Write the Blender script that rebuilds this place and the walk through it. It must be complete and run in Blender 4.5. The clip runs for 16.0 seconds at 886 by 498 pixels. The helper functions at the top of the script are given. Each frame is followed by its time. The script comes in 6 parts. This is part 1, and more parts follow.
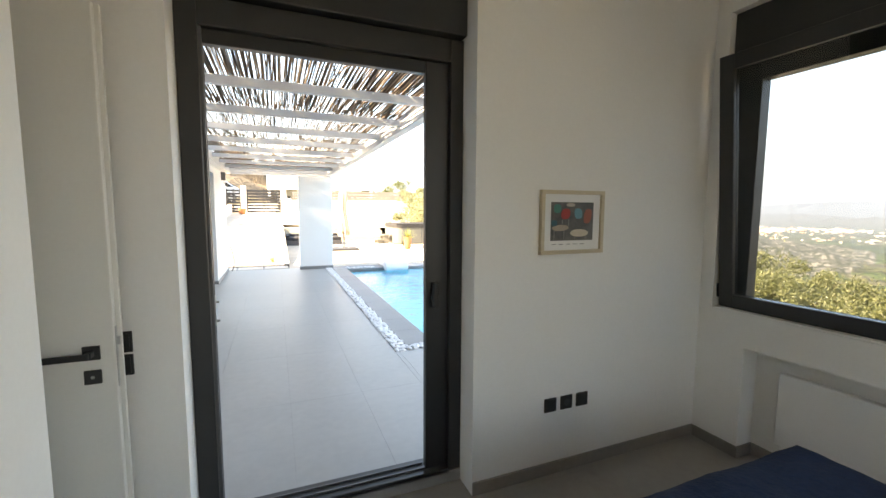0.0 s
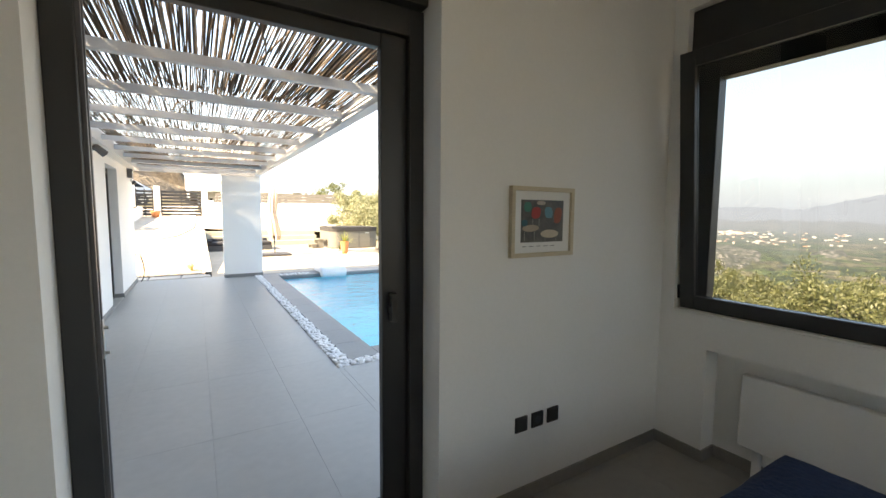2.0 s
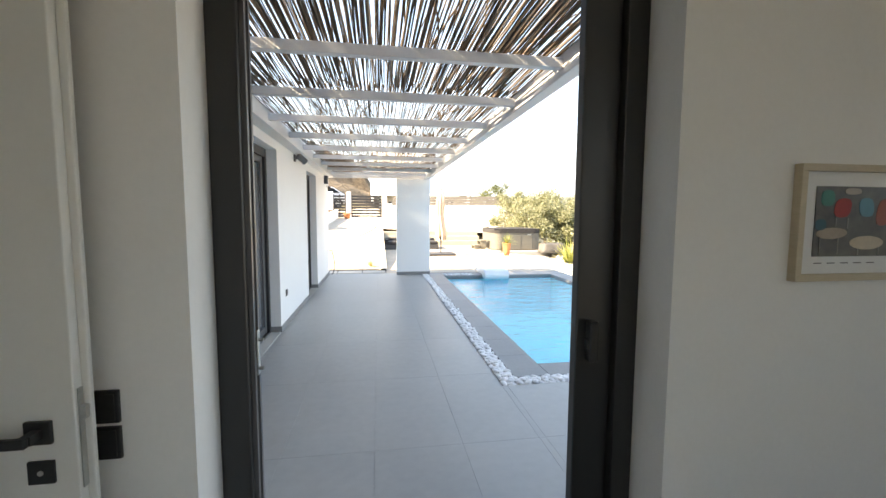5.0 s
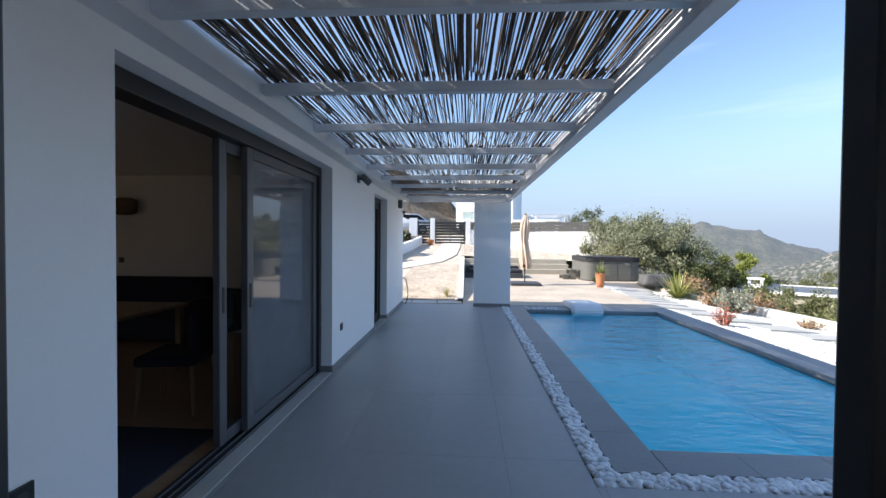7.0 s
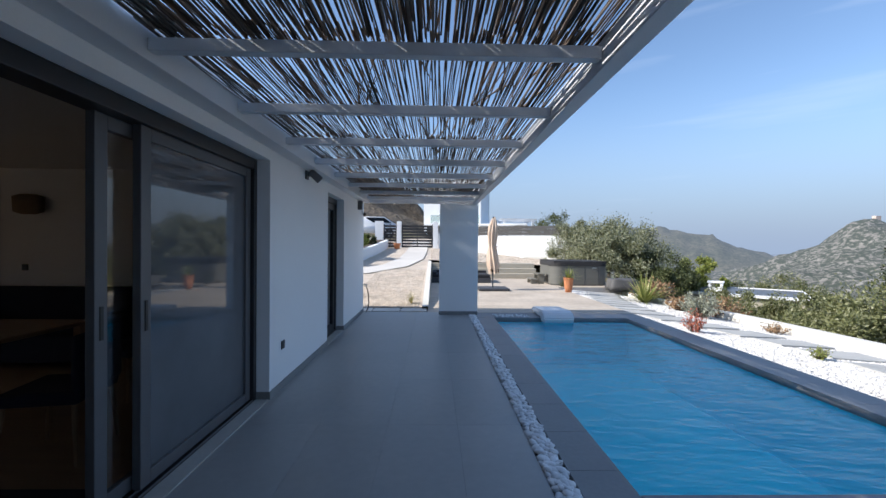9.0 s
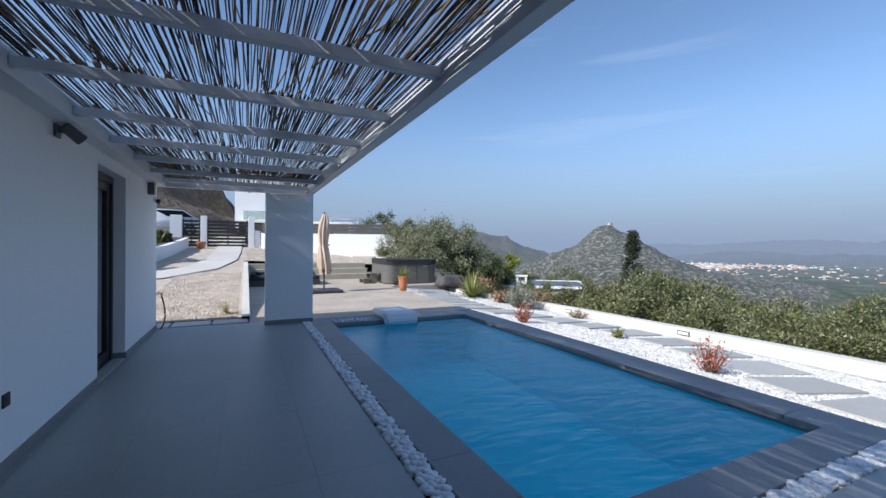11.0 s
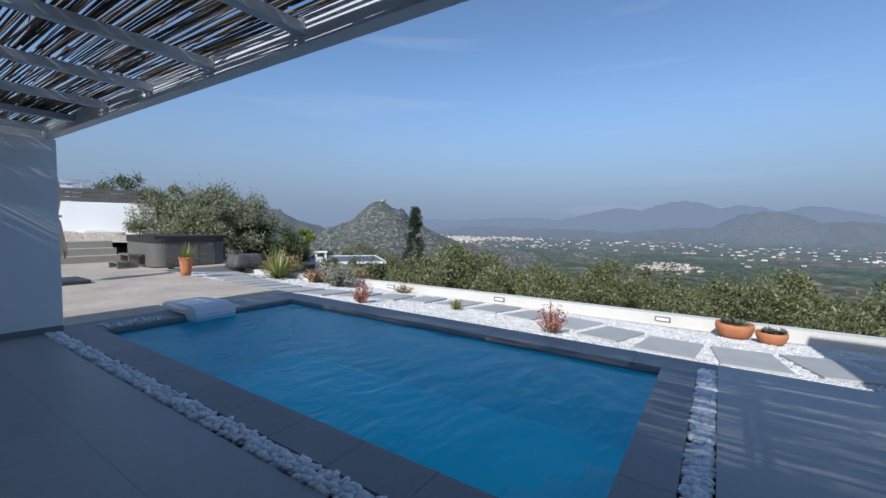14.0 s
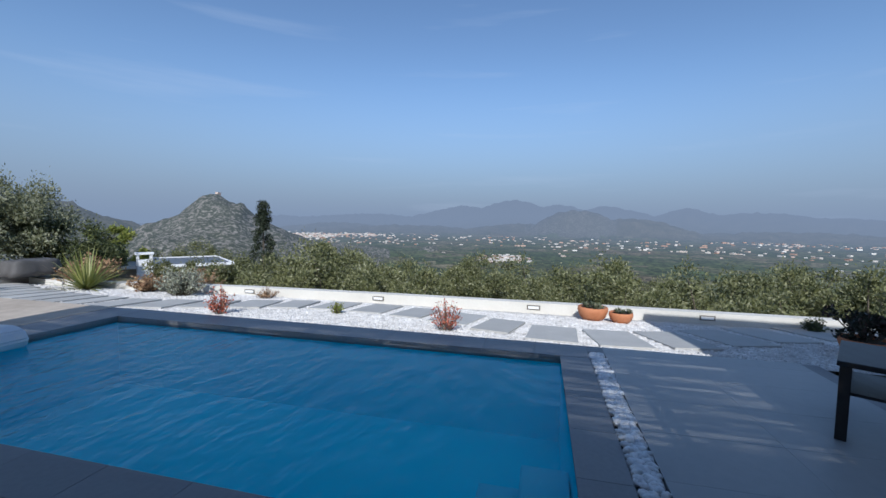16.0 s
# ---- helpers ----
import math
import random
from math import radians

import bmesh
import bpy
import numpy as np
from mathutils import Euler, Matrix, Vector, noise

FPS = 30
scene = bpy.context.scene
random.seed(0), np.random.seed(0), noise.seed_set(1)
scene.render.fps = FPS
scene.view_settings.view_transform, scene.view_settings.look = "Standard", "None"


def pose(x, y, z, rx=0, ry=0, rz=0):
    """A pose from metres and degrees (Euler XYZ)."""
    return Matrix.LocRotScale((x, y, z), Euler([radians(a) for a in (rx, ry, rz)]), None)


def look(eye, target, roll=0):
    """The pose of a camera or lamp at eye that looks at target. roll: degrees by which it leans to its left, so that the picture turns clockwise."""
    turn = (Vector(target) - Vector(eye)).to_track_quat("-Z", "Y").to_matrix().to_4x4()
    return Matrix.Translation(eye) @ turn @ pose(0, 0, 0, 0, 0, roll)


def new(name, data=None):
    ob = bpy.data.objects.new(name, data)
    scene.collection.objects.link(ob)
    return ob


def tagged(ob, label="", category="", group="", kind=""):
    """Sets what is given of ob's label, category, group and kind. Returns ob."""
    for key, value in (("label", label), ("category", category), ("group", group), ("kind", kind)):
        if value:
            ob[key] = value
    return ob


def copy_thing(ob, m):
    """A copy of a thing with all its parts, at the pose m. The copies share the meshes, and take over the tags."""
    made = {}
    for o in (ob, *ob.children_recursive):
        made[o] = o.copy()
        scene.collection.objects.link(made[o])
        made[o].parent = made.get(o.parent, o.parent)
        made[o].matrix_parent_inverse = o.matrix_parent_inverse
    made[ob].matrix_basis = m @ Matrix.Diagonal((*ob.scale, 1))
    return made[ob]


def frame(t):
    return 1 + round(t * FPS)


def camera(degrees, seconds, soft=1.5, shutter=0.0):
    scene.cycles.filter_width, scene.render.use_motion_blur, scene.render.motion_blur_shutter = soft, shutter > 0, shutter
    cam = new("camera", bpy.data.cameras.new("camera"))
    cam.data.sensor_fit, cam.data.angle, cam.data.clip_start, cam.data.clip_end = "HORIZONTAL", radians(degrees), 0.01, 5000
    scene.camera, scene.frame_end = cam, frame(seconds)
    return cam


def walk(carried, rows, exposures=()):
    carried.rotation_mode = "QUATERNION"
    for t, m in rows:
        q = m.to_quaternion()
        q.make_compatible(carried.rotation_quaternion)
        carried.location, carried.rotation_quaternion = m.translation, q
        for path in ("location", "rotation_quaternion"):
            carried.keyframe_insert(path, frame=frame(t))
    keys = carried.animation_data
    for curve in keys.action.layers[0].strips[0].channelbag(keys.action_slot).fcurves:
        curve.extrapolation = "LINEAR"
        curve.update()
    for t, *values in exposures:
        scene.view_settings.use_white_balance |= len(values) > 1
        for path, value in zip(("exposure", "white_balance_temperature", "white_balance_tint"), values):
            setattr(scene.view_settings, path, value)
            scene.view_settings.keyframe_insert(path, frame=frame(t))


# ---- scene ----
cam = camera(94.3, 16.0)
PATH = [
    (0, (0.065, -0.001, 1.524), (0.814, 1.844, 1.334), 0.3),
    (0.5, (0.044, 0.126, 1.514), (0.874, 1.939, 1.345), 0.3),
    (1, (0.039, 0.221, 1.518), (0.954, 1.991, 1.340), 0.4),
    (1.5, (0.063, 0.294, 1.51), (1.05, 2.024, 1.329), 0.5),
    (2, (0.085, 0.331, 1.495), (1.110, 2.04, 1.325), 0.4),
    (2.5, (0.076, 0.363, 1.489), (1.114, 2.063, 1.315), 0.5),
    (3, (0.064, 0.395, 1.490), (1.071, 2.114, 1.310), 0.5),
    (3.5, (0.072, 0.457, 1.487), (0.977, 2.231, 1.307), 0.5),
    (4, (0.095, 0.555, 1.492), (0.836, 2.403, 1.303), 0.5),
    (4.5, (0.110, 0.670, 1.488), (0.651, 2.587, 1.302), 0.4),
    (5, (0.161, 0.836, 1.476), (0.47, 2.805, 1.310), 0.3),
    (7.5, (0.465, 1.87, 1.462), (0.345, 3.866, 1.438), 0.5),
    (8, (0.494, 2.01, 1.472), (0.376, 4.007, 1.45), 0.5),
    (10.5, (0.441, 2.758, 1.444), (1.08, 4.653, 1.437), 0.5),
    (11, (0.291, 3.005, 1.416), (1.155, 4.808, 1.403), 0.5),
    (11.5, (0.206, 3.2, 1.404), (1.275, 4.89, 1.377), 0.55),
    (12, (0.135, 3.442, 1.412), (1.382, 5.005, 1.358), 0.7),
    (12.5, (0.02, 3.65, 1.414), (1.412, 5.084, 1.337), 0.85),
    (13, (-0.12, 3.827, 1.408), (1.377, 5.149, 1.313), 0.95),
    (13.5, (-0.182, 4.005, 1.4), (1.4, 5.223, 1.289), 0.95),
    (14, (-0.143, 4.219, 1.403), (1.514, 5.332, 1.28), 0.95),
    (14.5, (-0.080, 4.37, 1.392), (1.656, 5.356, 1.266), 0.95),
    (15, (-0.055, 4.545, 1.394), (1.765, 5.365, 1.263), 1.0),
    (15.5, (-0.035, 4.712, 1.394), (1.854, 5.356, 1.262), 1.0),
    (16, (0.006, 4.863, 1.382), (1.947, 5.33, 1.252), 1.0),
]
EXPOSURES = [(0, 2.98, 10100, 12), (1.0, 2.8, 10100, 12), (2.0, 2.54, 9900, 12), (3.5, 2.4, 9500, 12), (5.2, 2.5, 9500, 12), (6.2, 1.4, 7600, 11), (7.3, 0.82, 6300, 10), (8.2, 0.62, 6250, 10), (10.5, 0.2, 5950, 10), (12.5, -0.06, 5850, 9), (16, -0.22, 5750, 9)]
walk(cam, [(t, look(eye, target, roll)) for t, eye, target, roll in PATH], EXPOSURES)

# ---- light ----
SUN_TO = Vector((-0.988 * math.cos(radians(35)), -0.155 * math.cos(radians(35)), math.sin(radians(35)))).normalized()
world = bpy.data.worlds.new("sky")
scene.world = world
world.use_nodes = True
wn = world.node_tree
wn.nodes.clear()
sky = wn.nodes.new("ShaderNodeTexSky")
sky.sky_type, sky.sun_disc = "NISHITA", False
sky.sun_elevation = radians(35)
sky.sun_rotation = math.atan2(SUN_TO.x, SUN_TO.y)
sky.altitude, sky.air_density, sky.dust_density, sky.ozone_density = 200, 1.0, 0.6, 2.2
bg = wn.nodes.new("ShaderNodeBackground")
bg.inputs["Strength"].default_value = 0.15
wo = wn.nodes.new("ShaderNodeOutputWorld")
# pale haze along the whole horizon
geo = wn.nodes.new("ShaderNodeTexCoord")
sep = wn.nodes.new("ShaderNodeSeparateXYZ")
wn.links.new(geo.outputs["Generated"], sep.inputs[0])
low = wn.nodes.new("ShaderNodeMapRange")
low.interpolation_type = "SMOOTHSTEP"
low.inputs["From Min"].default_value, low.inputs["From Max"].default_value = 0.0, 0.34
low.inputs["To Min"].default_value, low.inputs["To Max"].default_value = 0.97, 0.0
wn.links.new(sep.outputs["Z"], low.inputs[0])
haze = wn.nodes.new("ShaderNodeMix")
haze.data_type = "RGBA"
haze.inputs[7].default_value = (1.8, 2.25, 3.05, 1)
wn.links.new(low.outputs[0], haze.inputs[0])
wn.links.new(sky.outputs[0], haze.inputs[6])
# faint streaks of high cloud
mp = wn.nodes.new("ShaderNodeMapping")
mp.inputs["Scale"].default_value = (2.2, 2.2, 26)
wn.links.new(geo.outputs["Generated"], mp.inputs[0])
cn = wn.nodes.new("ShaderNodeTexNoise")
cn.inputs["Scale"].default_value, cn.inputs["Detail"].default_value = 1.0, 5
wn.links.new(mp.outputs[0], cn.inputs["Vector"])
cr = wn.nodes.new("ShaderNodeMapRange")
cr.inputs["From Min"].default_value, cr.inputs["From Max"].default_value, cr.inputs["To Max"].default_value = 0.58, 0.82, 0.2
wn.links.new(cn.outputs["Fac"], cr.inputs[0])
cloud = wn.nodes.new("ShaderNodeMix")
cloud.data_type = "RGBA"
cloud.inputs[7].default_value = (4.4, 4.9, 5.8, 1)
wn.links.new(cr.outputs[0], cloud.inputs[0])
wn.links.new(haze.outputs[2], cloud.inputs[6])
wn.links.new(cloud.outputs[2], bg.inputs[0])
wn.links.new(bg.outputs[0], wo.inputs[0])
sun = new("sun", bpy.data.lights.new("sun", "SUN"))
sun.data.energy, sun.data.angle, sun.data.color = 4.9, radians(0.5), (1.0, 0.94, 0.86)
sun.matrix_world = look(SUN_TO * 50, (0, 0, 0))


# ---- materials ----
def mat(name, rough=0.6, metal=0.0):
    m = bpy.data.materials.new(name)
    m.use_nodes = True
    b = m.node_tree.nodes["Principled BSDF"]
    b.inputs["Roughness"].default_value = rough
    b.inputs["Metallic"].default_value = metal
    return m, m.node_tree, b


def texcoord(nt, kind="Object", scale=(1, 1, 1)):
    if kind == "World":
        g = nt.nodes.new("ShaderNodeNewGeometry")
        src = g.outputs["Position"]
    else:
        src = nt.nodes.new("ShaderNodeTexCoord").outputs[kind]
    mp = nt.nodes.new("ShaderNodeMapping")
    mp.inputs["Scale"].default_value = scale
    nt.links.new(src, mp.inputs[0])
    return mp.outputs[0]


def noise_of(nt, vec, scale, detail=4, rough=0.55):
    n = nt.nodes.new("ShaderNodeTexNoise")
    n.inputs["Scale"].default_value, n.inputs["Detail"].default_value, n.inputs["Roughness"].default_value = scale, detail, rough
    nt.links.new(vec, n.inputs["Vector"])
    return n.outputs["Fac"]


def ramp(nt, fac, stops):
    r = nt.nodes.new("ShaderNodeValToRGB")
    while len(r.color_ramp.elements) < len(stops):
        r.color_ramp.elements.new(0.5)
    for e, (p, c) in zip(r.color_ramp.elements, stops):
        e.position, e.color = p, (*c, 1)
    nt.links.new(fac, r.inputs[0])
    return r.outputs[0]


def mix(nt, fac, a, b, mode="MIX"):
    n = nt.nodes.new("ShaderNodeMix")
    n.data_type, n.blend_type = "RGBA", mode
    for sock, v in ((n.inputs[0], fac), (n.inputs[6], a), (n.inputs[7], b)):
        if hasattr(v, "links"):
            nt.links.new(v, sock)
        elif isinstance(v, (int, float)):
            sock.default_value = v
        else:
            sock.default_value = (*v, 1)
    return n.outputs[2]


def bump(nt, b, height, strength=0.3, dist=0.01):
    n = nt.nodes.new("ShaderNodeBump")
    n.inputs["Strength"].default_value, n.inputs["Distance"].default_value = strength, dist
    nt.links.new(height, n.inputs["Height"])
    nt.links.new(n.outputs[0], b.inputs["Normal"])


def surface(name, lo, hi, rough=0.6, big=1.0, fine=30.0, bumps=0.2, dist=0.004, metal=0.0, coord="World", scale=(1, 1, 1), per_object=0.0, spec=0.5):
    """Two-scale mottled surface from colour lo to colour hi."""
    m, nt, b = mat(name, rough, metal)
    vec = texcoord(nt, coord, scale)
    a, f = noise_of(nt, vec, big, 5), noise_of(nt, vec, fine, 4)
    blend = mix(nt, 0.4, a, f)
    col = ramp(nt, blend, [(0.3, lo), (0.7, hi)])
    if per_object:
        oi = nt.nodes.new("ShaderNodeObjectInfo")
        k = nt.nodes.new("ShaderNodeMapRange")
        k.inputs["To Min"].default_value, k.inputs["To Max"].default_value = 1 - per_object, 1 + per_object
        nt.links.new(oi.outputs["Random"], k.inputs[0])
        col = mix(nt, 1.0, col, k.outputs[0], "MULTIPLY")
    nt.links.new(col, b.inputs["Base Color"])
    b.inputs["Specular IOR Level"].default_value = spec
    rr = nt.nodes.new("ShaderNodeMapRange")
    rr.inputs["To Min"].default_value, rr.inputs["To Max"].default_value = max(0.02, rough - 0.08), min(1, rough + 0.08)
    nt.links.new(a, rr.inputs[0])
    nt.links.new(rr.outputs[0], b.inputs["Roughness"])
    if bumps:
        bump(nt, b, f, bumps, dist)
    return m


def islands(name, stops, rough=0.7, noise_scale=0, translucent=0.0, fine=60):
    """A surface whose loose pieces differ in colour."""
    m, nt, b = mat(name, rough)
    g = nt.nodes.new("ShaderNodeNewGeometry")
    col = ramp(nt, g.outputs["Random Per Island"], stops)
    if noise_scale:
        n = noise_of(nt, texcoord(nt, "World"), noise_scale, 3)
        dark = ramp(nt, n, [(0.35, (0.8, 0.8, 0.8)), (0.65, (1.08, 1.08, 1.08))])
        col = mix(nt, 1.0, col, dark, "MULTIPLY")
    nt.links.new(col, b.inputs["Base Color"])
    if translucent:
        t = nt.nodes.new("ShaderNodeBsdfTranslucent")
        nt.links.new(col, t.inputs[0])
        x = nt.nodes.new("ShaderNodeMixShader")
        x.inputs[0].default_value = translucent
        out = nt.nodes["Material Output"]
        nt.links.new(b.outputs[0], x.inputs[1])
        nt.links.new(t.outputs[0], x.inputs[2])
        nt.links.new(x.outputs[0], out.inputs[0])
    return m


M_WALL_IN = surface("interior_paint", (0.78, 0.765, 0.735), (0.83, 0.815, 0.785), 0.7, 0.7, 60, 0.08, 0.002)
M_WALL_OUT = surface("white_render", (0.82, 0.82, 0.82), (0.88, 0.88, 0.875), 0.85, 0.6, 90, 0.25, 0.003)
M_CEIL = surface("ceiling_paint", (0.76, 0.75, 0.73), (0.8, 0.8, 0.78), 0.8, 0.7, 50, 0.05, 0.002)
M_TILE = surface("grey_porcelain", (0.33, 0.325, 0.315), (0.40, 0.395, 0.38), 0.42, 1.3, 14, 0.06, 0.002, per_object=0.03)
M_TILE_IN = surface("room_tile", (0.25, 0.225, 0.2), (0.31, 0.285, 0.255), 0.35, 1.4, 18, 0.04, 0.002, per_object=0.03)
M_GROUT = surface("grout", (0.27, 0.265, 0.26), (0.33, 0.325, 0.32), 0.9, 3, 60, 0.1)
M_SKIRT = surface("skirting_tile", (0.2, 0.18, 0.16), (0.27, 0.245, 0.22), 0.45, 2, 25, 0.05)
M_SKIRT_OUT = surface("outdoor_skirting_tile", (0.19, 0.19, 0.19), (0.25, 0.25, 0.25), 0.5, 2, 25, 0.05)
M_COPING = surface("coping_stone", (0.21, 0.21, 0.213), (0.28, 0.279, 0.278), 0.5, 2, 30, 0.08, 0.002, per_object=0.05)
M_ALU = surface("anthracite_aluminium", (0.022, 0.022, 0.023), (0.032, 0.031, 0.031), 0.38, 4, 200, 0.03, 0.001)
M_ALU_GREY = surface("grey_aluminium", (0.09, 0.09, 0.095), (0.12, 0.12, 0.125), 0.4, 4, 200, 0.03, 0.001)
M_BLACK = surface("black_plastic", (0.012, 0.012, 0.012), (0.02, 0.02, 0.02), 0.4, 6, 120, 0.03, 0.001)
M_STEEL = surface("brushed_steel", (0.42, 0.42, 0.4), (0.55, 0.55, 0.53), 0.32, 8, 150, 0.05, 0.001, metal=1.0)
M_DOORLEAF = surface("lacquered_door", (0.70, 0.685, 0.64), (0.74, 0.725, 0.68), 0.42, 0.8, 70, 0.03, 0.001)
M_PAINT_METAL = surface("white_painted_steel", (0.66, 0.665, 0.675), (0.74, 0.745, 0.755), 0.5, 2, 80, 0.05, 0.001)
M_RADIATOR = surface("radiator_enamel", (0.74, 0.73, 0.71), (0.78, 0.77, 0.75), 0.4, 2, 80, 0.02, 0.001)
M_FRAMEWOOD = surface("pale_oak", (0.50, 0.41, 0.28), (0.62, 0.52, 0.38), 0.55, 3, 40, 0.15, 0.001, scale=(1, 1, 6))
M_PAPER = surface("mount_card", (0.76, 0.75, 0.73), (0.8, 0.79, 0.77), 0.8, 2, 80, 0.03, 0.001)
M_BED = surface("blue_quilt", (0.004, 0.014, 0.045), (0.008, 0.028, 0.085), 0.9, 3, 45, 0.8, 0.012)
M_BATTEN = surface("weathered_batten", (0.12, 0.085, 0.055), (0.24, 0.18, 0.12), 0.8, 3, 40, 0.3, scale=(0.3, 4, 4))
M_REED = islands("reed", [(0.0, (0.085, 0.06, 0.042)), (0.35, (0.16, 0.115, 0.08)), (0.7, (0.26, 0.2, 0.15)), (1.0, (0.4, 0.33, 0.26))], 0.6, 9, 0.42)
M_REED_ONE = surface("reed_cane", (0.13, 0.095, 0.065), (0.33, 0.26, 0.2), 0.6, 9, 70, 0.3, 0.002, per_object=0.45)
nt = M_REED_ONE.node_tree
glow, thin = nt.nodes.new("ShaderNodeBsdfTranslucent"), nt.nodes.new("ShaderNodeMixShader")
nt.links.new(nt.nodes["Principled BSDF"].inputs["Base Color"].links[0].from_socket, glow.inputs[0])
thin.inputs[0].default_value = 0.42
nt.links.new(nt.nodes["Principled BSDF"].outputs[0], thin.inputs[1])
nt.links.new(glow.outputs[0], thin.inputs[2])
nt.links.new(thin.outputs[0], nt.nodes["Material Output"].inputs[0])
M_PEBBLE = islands("white_pebbles", [(0.0, (0.76, 0.77, 0.78)), (1.0, (0.9, 0.9, 0.89))], 0.55, 25)
M_PEBBLE_ONE = surface("white_pebble", (0.76, 0.77, 0.78), (0.9, 0.9, 0.89), 0.55, 12, 60, 0.1, per_object=0.08)
M_TRENCH = surface("dark_channel", (0.03, 0.03, 0.03), (0.06, 0.06, 0.06), 0.9, 4, 60, 0.2)
M_GRAVEL_W = islands("white_gravel", [(0.0, (0.6, 0.575, 0.54)), (0.5, (0.7, 0.675, 0.64)), (1.0, (0.8, 0.78, 0.75))], 0.8, 6)
M_GRAVEL_WB = surface("white_gravel_bed", (0.5, 0.475, 0.44), (0.74, 0.71, 0.675), 0.9, 5, 55, 1.0, 0.03)
M_GRAVEL_B = islands("beige_gravel", [(0.0, (0.5, 0.41, 0.32)), (0.5, (0.64, 0.54, 0.43)), (1.0, (0.75, 0.67, 0.57))], 0.85, 2)
M_SLAB = surface("grey_path_slab", (0.40, 0.39, 0.36), (0.50, 0.485, 0.45), 0.8, 3, 45, 0.2, per_object=0.08)
M_CONC_W = surface("pale_wall_render", (0.60, 0.57, 0.50), (0.72, 0.69, 0.62), 0.9, 1.2, 40, 0.3, 0.004)
M_DECK = surface("pale_patio_tile", (0.36, 0.295, 0.225), (0.60, 0.515, 0.415), 0.75, 0.9, 7, 0.15, 0.003, per_object=0.05)
M_CONCRETE = surface("driveway_concrete", (0.52, 0.48, 0.43), (0.68, 0.64, 0.58), 0.9, 0.6, 20, 0.2)
M_POOL = surface("pool_liner", (0.05, 0.84, 0.98), (0.07, 0.90, 0.99), 0.5, 0.8, 10, 0.05)
M_POOL_STEP = surface("pool_step_liner", (0.16, 0.84, 0.96), (0.2, 0.88, 0.97), 0.5, 0.8, 10, 0.05)
M_TERRACOTTA = surface("terracotta", (0.42, 0.15, 0.06), (0.58, 0.24, 0.11), 0.8, 6, 50, 0.2)
M_SOIL = surface("soil", (0.05, 0.035, 0.025), (0.11, 0.08, 0.06), 0.95, 8, 60, 0.8, 0.01)
M_TUB = surface("grey_tub_cladding", (0.10, 0.097, 0.083), (0.145, 0.14, 0.12), 0.7, 3, 40, 0.15, scale=(0.3, 0.3, 8))
M_TUBLID = surface("black_tub_cover", (0.02, 0.019, 0.019), (0.034, 0.032, 0.032), 0.85, 3, 60, 0.2)
M_CANVAS = surface("beige_canvas", (0.50, 0.37, 0.27), (0.63, 0.50, 0.39), 0.9, 4, 120, 0.3)
M_DARKGREY = surface("dark_grey_resin", (0.035, 0.037, 0.042), (0.06, 0.062, 0.068), 0.6, 4, 60, 0.15)
M_CUSHION = surface("black_cushion", (0.012, 0.012, 0.014), (0.026, 0.026, 0.03), 0.9, 5, 80, 0.3)
M_JET = surface("white_plastic", (0.70, 0.71, 0.72), (0.78, 0.79, 0.79), 0.4, 2, 60, 0.04)
M_BENCH = surface("dark_stained_wood", (0.016, 0.014, 0.013), (0.035, 0.03, 0.027), 0.45, 3, 40, 0.15, scale=(1, 6, 6))
M_BARK = surface("olive_bark", (0.09, 0.07, 0.05), (0.2, 0.165, 0.125), 0.95, 5, 40, 0.9, 0.02)
M_OLIVE = islands("olive_leaf", [(0.0, (0.07, 0.082, 0.03)), (0.5, (0.165, 0.175, 0.065)), (0.85, (0.28, 0.28, 0.13)), (1.0, (0.4, 0.395, 0.24))], 0.55, 0, 0.3)
M_OLIVE_SILVER = islands("silvery_olive_leaf", [(0.0, (0.13, 0.145, 0.07)), (0.5, (0.24, 0.25, 0.14)), (0.85, (0.34, 0.345, 0.22)), (1.0, (0.46, 0.46, 0.34))], 0.5, 0, 0.3)
M_SHRUB = islands("shrub_leaf", [(0.0, (0.04, 0.055, 0.02)), (0.6, (0.09, 0.11, 0.04)), (1.0, (0.18, 0.19, 0.07))], 0.6, 0, 0.3)
M_YGREEN = islands("yellow_green_leaf", [(0.0, (0.12, 0.16, 0.03)), (0.6, (0.25, 0.28, 0.05)), (1.0, (0.4, 0.4, 0.1))], 0.6, 0, 0.25)
M_CYPRESS = islands("conifer_leaf", [(0.0, (0.01, 0.018, 0.008)), (0.6, (0.025, 0.036, 0.015)), (1.0, (0.05, 0.062, 0.03))], 0.7)
M_AGAVE = islands("yucca_leaf", [(0.0, (0.13, 0.16, 0.035)), (0.6, (0.27, 0.29, 0.075)), (1.0, (0.44, 0.42, 0.16))], 0.5, 0, 0.2)
M_RED = islands("red_foliage", [(0.0, (0.3, 0.06, 0.035)), (0.6, (0.55, 0.13, 0.07)), (1.0, (0.68, 0.3, 0.18))], 0.7, 0, 0.2)
M_GREYLEAF = islands("grey_leaf", [(0.0, (0.2, 0.215, 0.15)), (0.6, (0.34, 0.355, 0.26)), (1.0, (0.46, 0.47, 0.38))], 0.8, 0, 0.15)
M_DRY = islands("dry_grass", [(0.0, (0.22, 0.12, 0.06)), (0.6, (0.36, 0.22, 0.12)), (1.0, (0.5, 0.36, 0.2))], 0.8, 0, 0.2)
